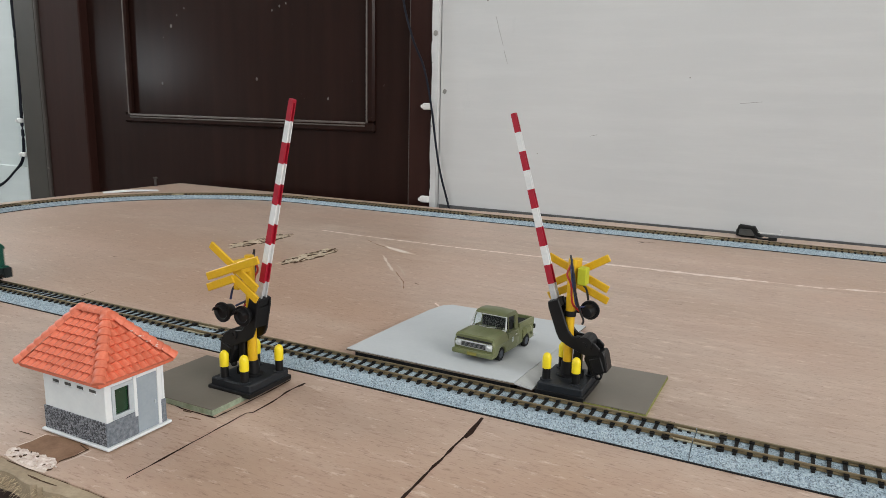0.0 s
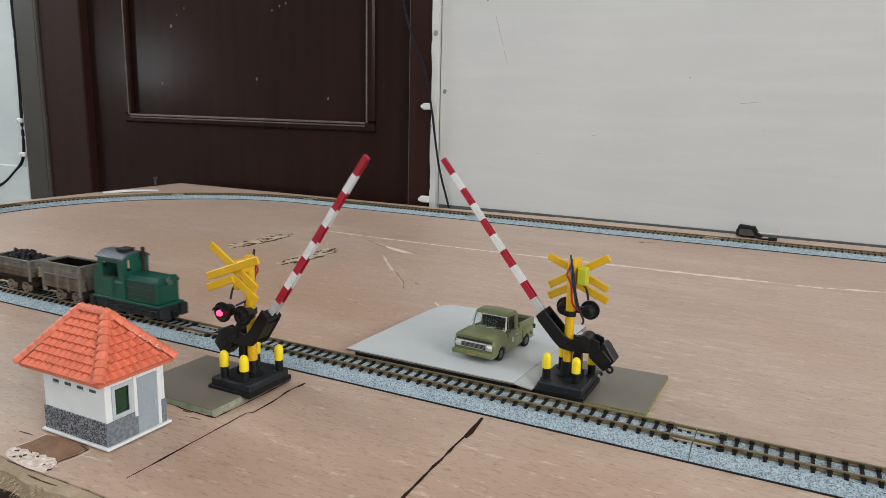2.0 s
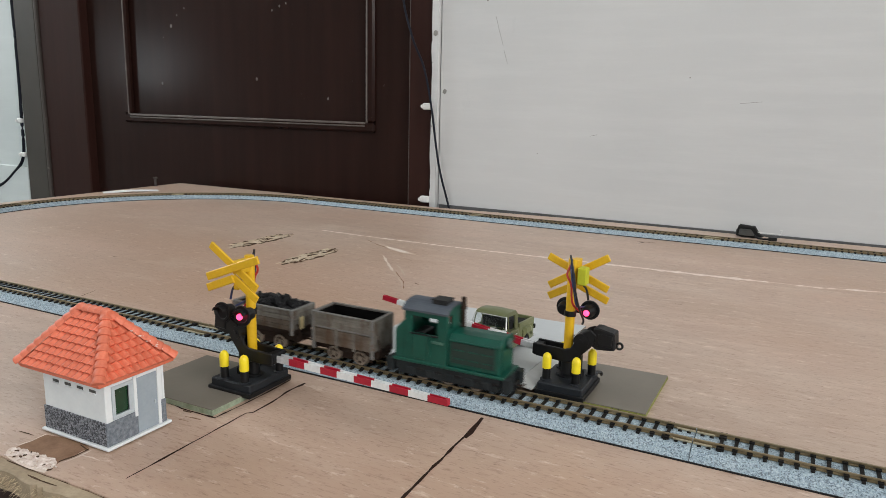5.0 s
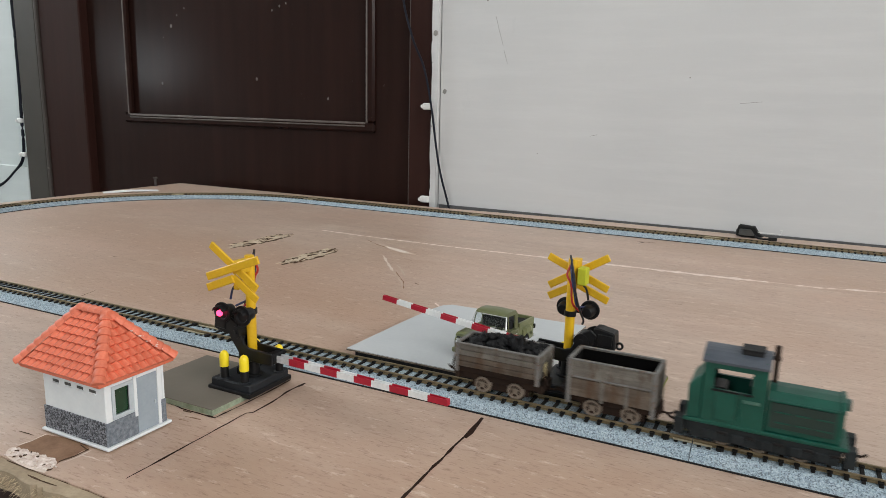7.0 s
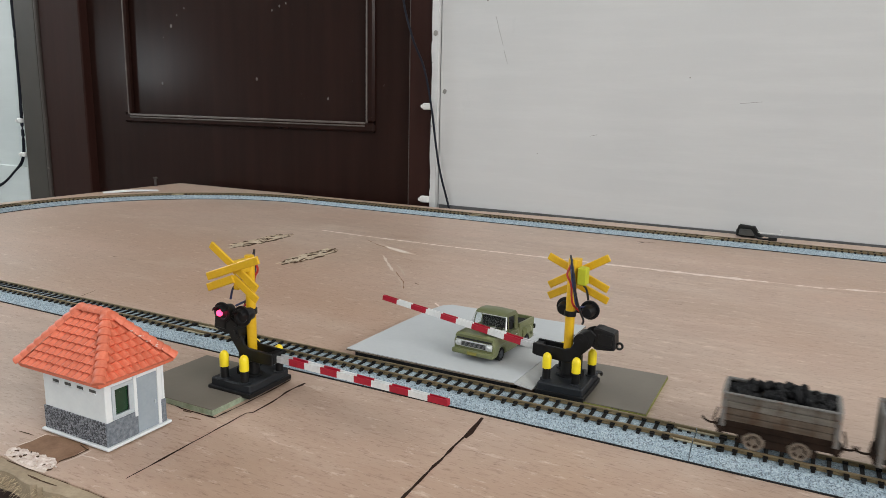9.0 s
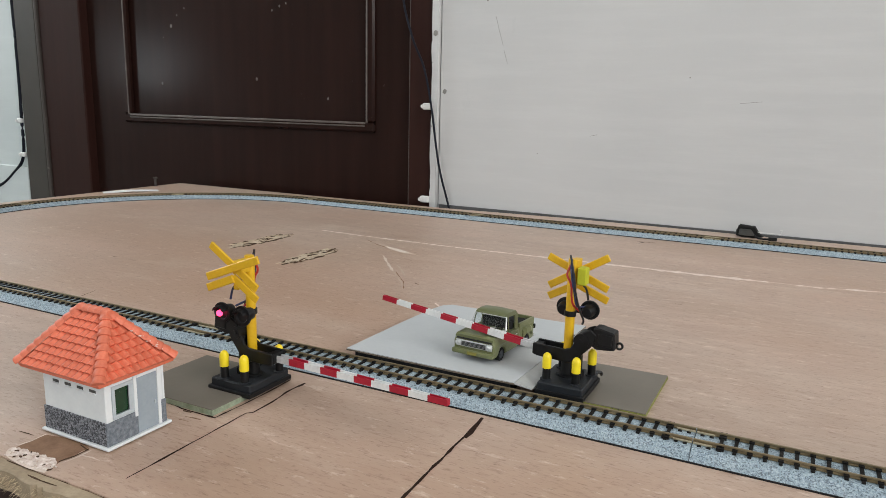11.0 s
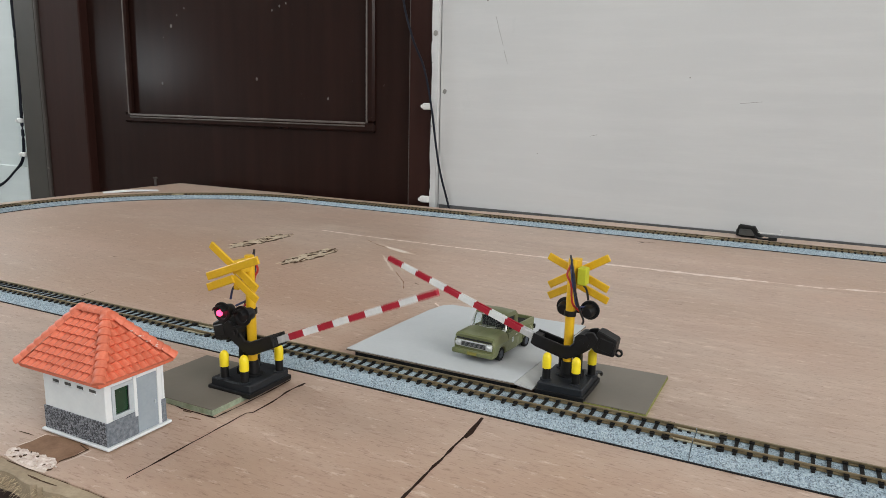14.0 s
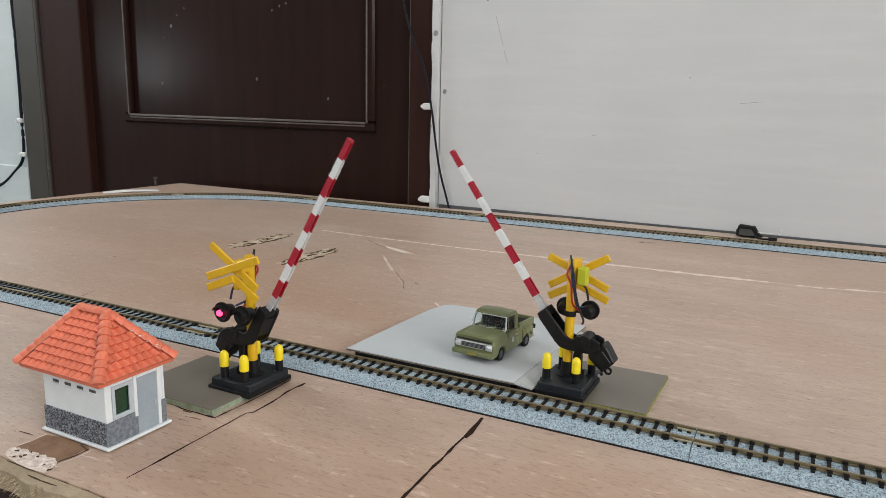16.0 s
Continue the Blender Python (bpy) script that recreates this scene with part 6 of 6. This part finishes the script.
def wagon(name, label, length, lo, hi, loaded, seed):
    """Local frame: z = 0 on the rail heads, middle of the body at x = 0."""
    o = thing(name, mm(0, 0, 0), label, "model wagon", "wagons behind the locomotive")
    r = random.Random(seed)
    h, HW = length / 2, 8.4
    bm = bmesh.new()
    for s in (-1, 1):
        box(bm, -h - 0.5, h + 0.5, s * 3.0, s * 4.2, 4.6, 7.6, 0.2)
        box(bm, -12.5, 12.5, s * 2.2, s * 3.1, 1.0, 7.6, 0.2)
    box(bm, -h - 1.0, -h + 1.0, -5.8, 5.8, 4.6, 8.2, 0.3)
    box(bm, h - 1.0, h + 1.0, -5.8, 5.8, 4.6, 8.2, 0.3)
    box(bm, -h + 1, h - 1, -5.5, 5.5, 7.4, 8.2)
    part("underframe", bm, WAGON_FRAME, o, "rusty brown underframe")
    # floor and tapered lower sides
    zt = lo if loaded else 8.2
    nar = 6.2
    if loaded:
        bm = bmesh.new()
        loft(bm, [[(-h + 1.0, -nar, 8.0), (h - 1.0, -nar, 8.0), (h - 1.0, nar, 8.0), (-h + 1.0, nar, 8.0)], [(-h + 0.2, -HW, lo), (h - 0.2, -HW, lo), (h - 0.2, HW, lo), (-h + 0.2, HW, lo)]])
        part("hopper", bm, WAGON_FRAME, o, "dark tapered hopper bottom")
    # planks
    n = 4 if loaded else 2
    ph = (hi - zt) / n
    for j in range(n):
        z0, z1 = zt + j * ph + 0.12, zt + (j + 1) * ph - 0.04
        for s in (-1, 1):
            part("plank", shape(box, -h + r.uniform(0, 0.2), h - r.uniform(0, 0.2), s * (HW - 1.0), s * (HW + r.uniform(-0.12, 0.08) ), z0, z1, 0.12), RUSTY if j < n / 2 else WAGON, o)
            part("end_plank", shape(box, s * (h - 1.0), s * (h + r.uniform(-0.1, 0.1)), -HW + 1.05, HW - 1.05, z0, z1, 0.12), WAGON, o)
    bm = bmesh.new()
    box(bm, -h + 1.1, h - 1.1, -HW + 1.1, HW - 1.1, zt, zt + 0.6)
    for s in (-1, 1):
        box(bm, -h + 1.05, h - 1.05, s * (HW - 1.25), s * (HW - 1.03), zt, hi - 0.4)
        box(bm, s * (h - 1.25), s * (h - 1.03), -HW + 1.3, HW - 1.3, zt, hi - 0.4)
    part("lining", bm, WAGON_INSIDE, o, "black dusty inside")
    for s in (-1, 1):
        for x in (-h - 0.1, h - 1.5):
            part("corner_iron", shape(box, x, x + 1.6, s * (HW - 0.6), s * (HW + 0.35), zt - (2.2 if loaded else 3.0), hi + 0.1, 0.12), WAGON_IRON, o)
        if not loaded:
            for x in (-h * 0.22, h * 0.34):
                part("side_strap", shape(box, x, x + 1.3, s * HW, s * (HW + 0.3), zt - 1, hi - 6.2, 0.1), WAGON, o)
            part("side_strap", shape(box, -h, h, s * HW, s * (HW + 0.4), hi - 6.6, hi - 6.0, 0.1), WAGON_IRON, o)
        bm = bmesh.new()
        box(bm, -h - 0.1, h + 0.1, s * (HW - 1.15), s * (HW + 0.3), hi, hi + 0.5, 0.1)
        part("top_rail", bm, WAGON_IRON, o)
        e = bmesh.new()
        box(e, s * (h - 1.2), s * (h + 0.3), -HW + 1.2, HW - 1.2, hi, hi + 0.5, 0.1)
        part("top_rail", e, WAGON_IRON, o)
        b = bmesh.new()
        box(b, s * h, s * (h + 1.8), -1.4, 1.4, 4.8, 7.2, 0.3)
        part("drawbar", b, WAGON_FRAME, o)
        part("coupling_hook", shape(tube, smooth_path([(s * (h + 1.5), 0, 5.6), (s * (h + 4), 0.2, 5.4), (s * (h + 6.0), -0.6, 6.6), (s * (h + 6.4), -0.8, 7.6)], 5), 0.4, 6), WAGON_FRAME, o)
        part("brake_rod", shape(tube, smooth_path([(s * (h + 0.4), -5.0, 5), (s * (h + 2.2), -5.6, 9), (s * (h + 1.2), -6.0, 14)], 5), 0.35, 6), WAGON_FRAME, o)
    for s in (-1, 1):
        for x in (-7.4, 7.4):
            part("axle_guard", shape(box, x - 1.6, x + 1.6, s * 3.2, s * 3.9, 2.6, 7.4, 0.2), WAGON_FRAME, o)
    if loaded:
        # heap of lumps
        bm = bmesh.new()
        for k in range(60):
            u, v = r.uniform(-1, 1), r.uniform(-1, 1)
            z = hi - 1.6 + 4.2 * (1 - abs(u) ** 2.2) * (1 - abs(v) ** 2.2) * r.uniform(0.6, 1.0)
            made = bmesh.ops.create_icosphere(bm, subdivisions=2, radius=1)["verts"]
            for w in made:
                w.co *= r.uniform(0.86, 1.1)
            m = Matrix.Translation((u * (h - 2.6), v * (HW - 2.4), z)) @ Euler((r.random() * 6, r.random() * 6, r.random() * 6)).to_matrix().to_4x4() @ Matrix.Diagonal((r.uniform(1.6, 3.6), r.uniform(1.4, 2.8), r.uniform(1.0, 2.0), 1))
            bmesh.ops.transform(bm, matrix=m, verts=made)
        box(bm, -h + 1.3, h - 1.3, -HW + 1.3, HW - 1.3, zt + 1, hi - 1.0)
        tagged(part("coal", bm, COAL, o, "heap of black coal lumps"), kind="stuff")
        part("paper_tag", shape(box, h + 0.3, h + 0.5, -3.4, -0.4, 10.5, 16.5), PAPER, o, "yellowed paper tag")
    ws = [wheelset(o, x, 3.2, 4.25, WHEEL) for x in (-7.2, 7.2)]
    return o, ws


LOCO = locomotive()
WAGON_A = wagon("coal_wagon", "weathered grey-brown empty open wagon with dark inside", 33.0, 8.2, 22.4, False, 5)
WAGON_B = wagon("coal_wagon", "weathered grey-brown wagon heaped with black coal", 36.2, 10.8, 20.4, True, 6)


# ---------------------------------------------------------------- small things by the wall
def crumpled_bag():
    o = thing("black_rag", mm(-22, 508, 0), "crumpled black plastic scrap lying by the wall", "scrap")
    rim = [(-7.5, 0.8), (-7.5, 6.6), (-5.4, 11.9), (6.0, 11.3), (9.1, 11.0), (13.9, 4.2), (17.8, 1.2), (6.6, 0.0), (-1.2, 0.3)]
    fold = [(-5.1, 2.8), (-4.1, 8.6), (5.3, 8.4), (9.4, 3.1), (3.8, 2.0)]
    bm = bmesh.new()
    prism(bm, rim, "y", -1.5, 6.0, 0.7)
    r = random.Random(12)
    for v in bm.verts:
        v.co += Vector((r.uniform(-0.7, 0.7), r.uniform(-1.2, 1.2), r.uniform(0.0, 0.6)))
    part("sheet", bm, RUBBER, o)
    bm = bmesh.new()
    prism(bm, fold, "y", -3.4, -1.0, 0.5)
    for v in bm.verts:
        v.co += Vector((r.uniform(-0.5, 0.5), r.uniform(-0.8, 0.4), r.uniform(-0.4, 0.4)))
    part("fold", bm, RAG_GREY, o, "dull grey inner fold")
    part("tail", shape(tube, smooth_path([(9, -2, 3), (14, -4, 0.8), (20, -5, 1.0), (26, -6, 1.8)], 5), 1.0, 6), BLACK, o)
    part("clip", shape(box, 22, 30, -9, -4, 0.2, 3.6, 0.6), BLACK, o)
    part("pale_clip", shape(tube, [(12, -2, 6.6), (33, -2, 6.4), (33.4, -2, 10.4), (31.6, -2, 10.5)], 0.35, 6), CLIP, o, "thin pale plastic clip")


crumpled_bag()


def screw_and_glint():
    s = thing("screw", mm(-793, 462, 0), "small dark screw standing in the tabletop", "screw")
    bm = bmesh.new()
    rod(bm, (0, 0, 0), (0, 0, 11), 1.6, seg=10)
    rod(bm, (0, 0, 11), (0, 0, 13), 3.2, seg=12)
    part("shank", bm, DOOR_OLD, s)
    # white sheet that imitates a bright glint on the table beyond the curve
    p = thing("glint_sheet", mm(-768, 400, 0.05, 0, 0, 58), "small white sheet standing in for a bright glint by the curve", "paper")
    bm = bmesh.new()
    loft(bm, [[(-34, -8, 0), (-34, 8, 0), (-34, 8, 0.5), (-34, -8, 0.5)], [(0, -10, 1.4), (0, 9, 1.4), (0, 9, 1.9), (0, -10, 1.9)], [(34, -7, 0), (34, 9, 0), (34, 9, 0.5), (34, -7, 0.5)]])
    part("sheet", bm, GLINT, p)


screw_and_glint()

# ---------------------------------------------------------------- what moves
SWITCH = [1.30, 2.46, 3.62, 4.78, 5.94, 7.10, 8.26, 9.42, 10.58, 11.74, 12.90, 14.06, 15.22]
TRAIN = [(0.0, -421), (0.5, -379), (1.0, -341), (1.5, -302.5), (2.0, -268), (2.5, -235), (3.0, -202), (3.5, -169.5), (4.0, -137.5), (5.0, -75), (6.0, -13.2), (6.5, 17.5), (7.0, 45.4), (7.5, 72.2), (8.0, 95.8), (8.5, 121.2), (9.0, 148.2), (9.2, 159.2), (10.5, 226), (12.0, 303), (14.0, 405), (16.0, 500)]
LEFT_BOOM = [(0, 72.5), (0.5, 69.2), (1.0, 63.4), (1.5, 57.7), (2.0, 49.9), (2.5, 42.2), (3.0, 33.2), (3.5, 22.8), (4.0, 12.0), (4.4, 3.0), (4.7, -2.2), (4.9, -2.8), (7.0, -2.8), (13.1, -2.8), (13.2, -2.0), (13.4, 7.3), (13.6, 11.0), (13.8, 15.1), (14.0, 19.3), (14.2, 24.2), (14.5, 30.0), (15.0, 39.7), (15.5, 47.9), (16.0, 55.1)]
RIGHT_BOOM = [(0, 68.9), (0.5, 66.5), (1.0, 60.2), (1.5, 54.1), (2.0, 46.5), (2.5, 38.7), (3.0, 29.4), (3.5, 20.2), (4.0, 12.3), (4.4, 5.7), (4.7, 2.8), (4.9, 2.6), (7.0, 2.6), (13.4, 2.6), (13.6, 5.0), (13.8, 9.9), (14.0, 14.0), (14.2, 18.3), (14.5, 23.7), (15.0, 33.5), (15.5, 42.2), (16.0, 49.8)]


def train_at(t):
    ts, xs = zip(*TRAIN)
    k = max(0, min(len(ts) - 2, sum(1 for q in ts if q <= t) - 1))

    def slope(j):
        j0, j1 = max(0, j - 1), min(len(ts) - 1, j + 1)
        return (xs[j1] - xs[j0]) / (ts[j1] - ts[j0])
    h = ts[k + 1] - ts[k]
    u = (t - ts[k]) / h
    return (xs[k] * (2 * u ** 3 - 3 * u ** 2 + 1) + slope(k) * h * (u ** 3 - 2 * u ** 2 + u) + xs[k + 1] * (3 * u ** 2 - 2 * u ** 3) + slope(k + 1) * h * (u ** 3 - u ** 2))


def motions():
    steps = [k * 0.1 for k in range(161)]
    for (o, ws), off, r in ((LOCO, 0.0, 3.7), (WAGON_A, -75.6, 3.2), (WAGON_B, -121.5, 3.2)):
        walk(o, [(t, mm(train_at(t) + off, CY0, RAIL_TOP)) for t in steps])
        for w in ws:
            x, z = w.location.x, w.location.z
            fine = [k / 15 for k in range(241)]
            walk(w, [(t, pose(x, 0, z) @ Matrix.Rotation(train_at(t) / r, 4, 'Y')) for t in fine])
    for ((g, boom, leds), hinge, psi, which), rows in zip(BARRIERS, (LEFT_BOOM, RIGHT_BOOM)):
        walk(boom, [(t, mm(*hinge, 0, 0, psi) @ pose(0, 0, 0, 0, -a, 0)) for t, a in rows])
        # the two bulbs of each machine come forward in turn; the road side of one machine faces away, where one bulb shows at the back
        for n, (led, x, y, z) in enumerate(leds):
            first = (n == 1) if which == 0 else (n == 0)
            lit = first
            rows_led = [(0.0, False), (0.1, False), (0.15, lit)]
            for s in SWITCH:
                rows_led += [(s - 0.035, lit), (s + 0.035, not lit)]
                lit = not lit
            rows_led.append((16.0, lit))
            lit_y = y - 1.8 if which == 0 or n == 1 else y + 5.6
            walk(led, [(t, mm(x, lit_y if on else y + 2.6, z)) for t, on in rows_led])


motions()
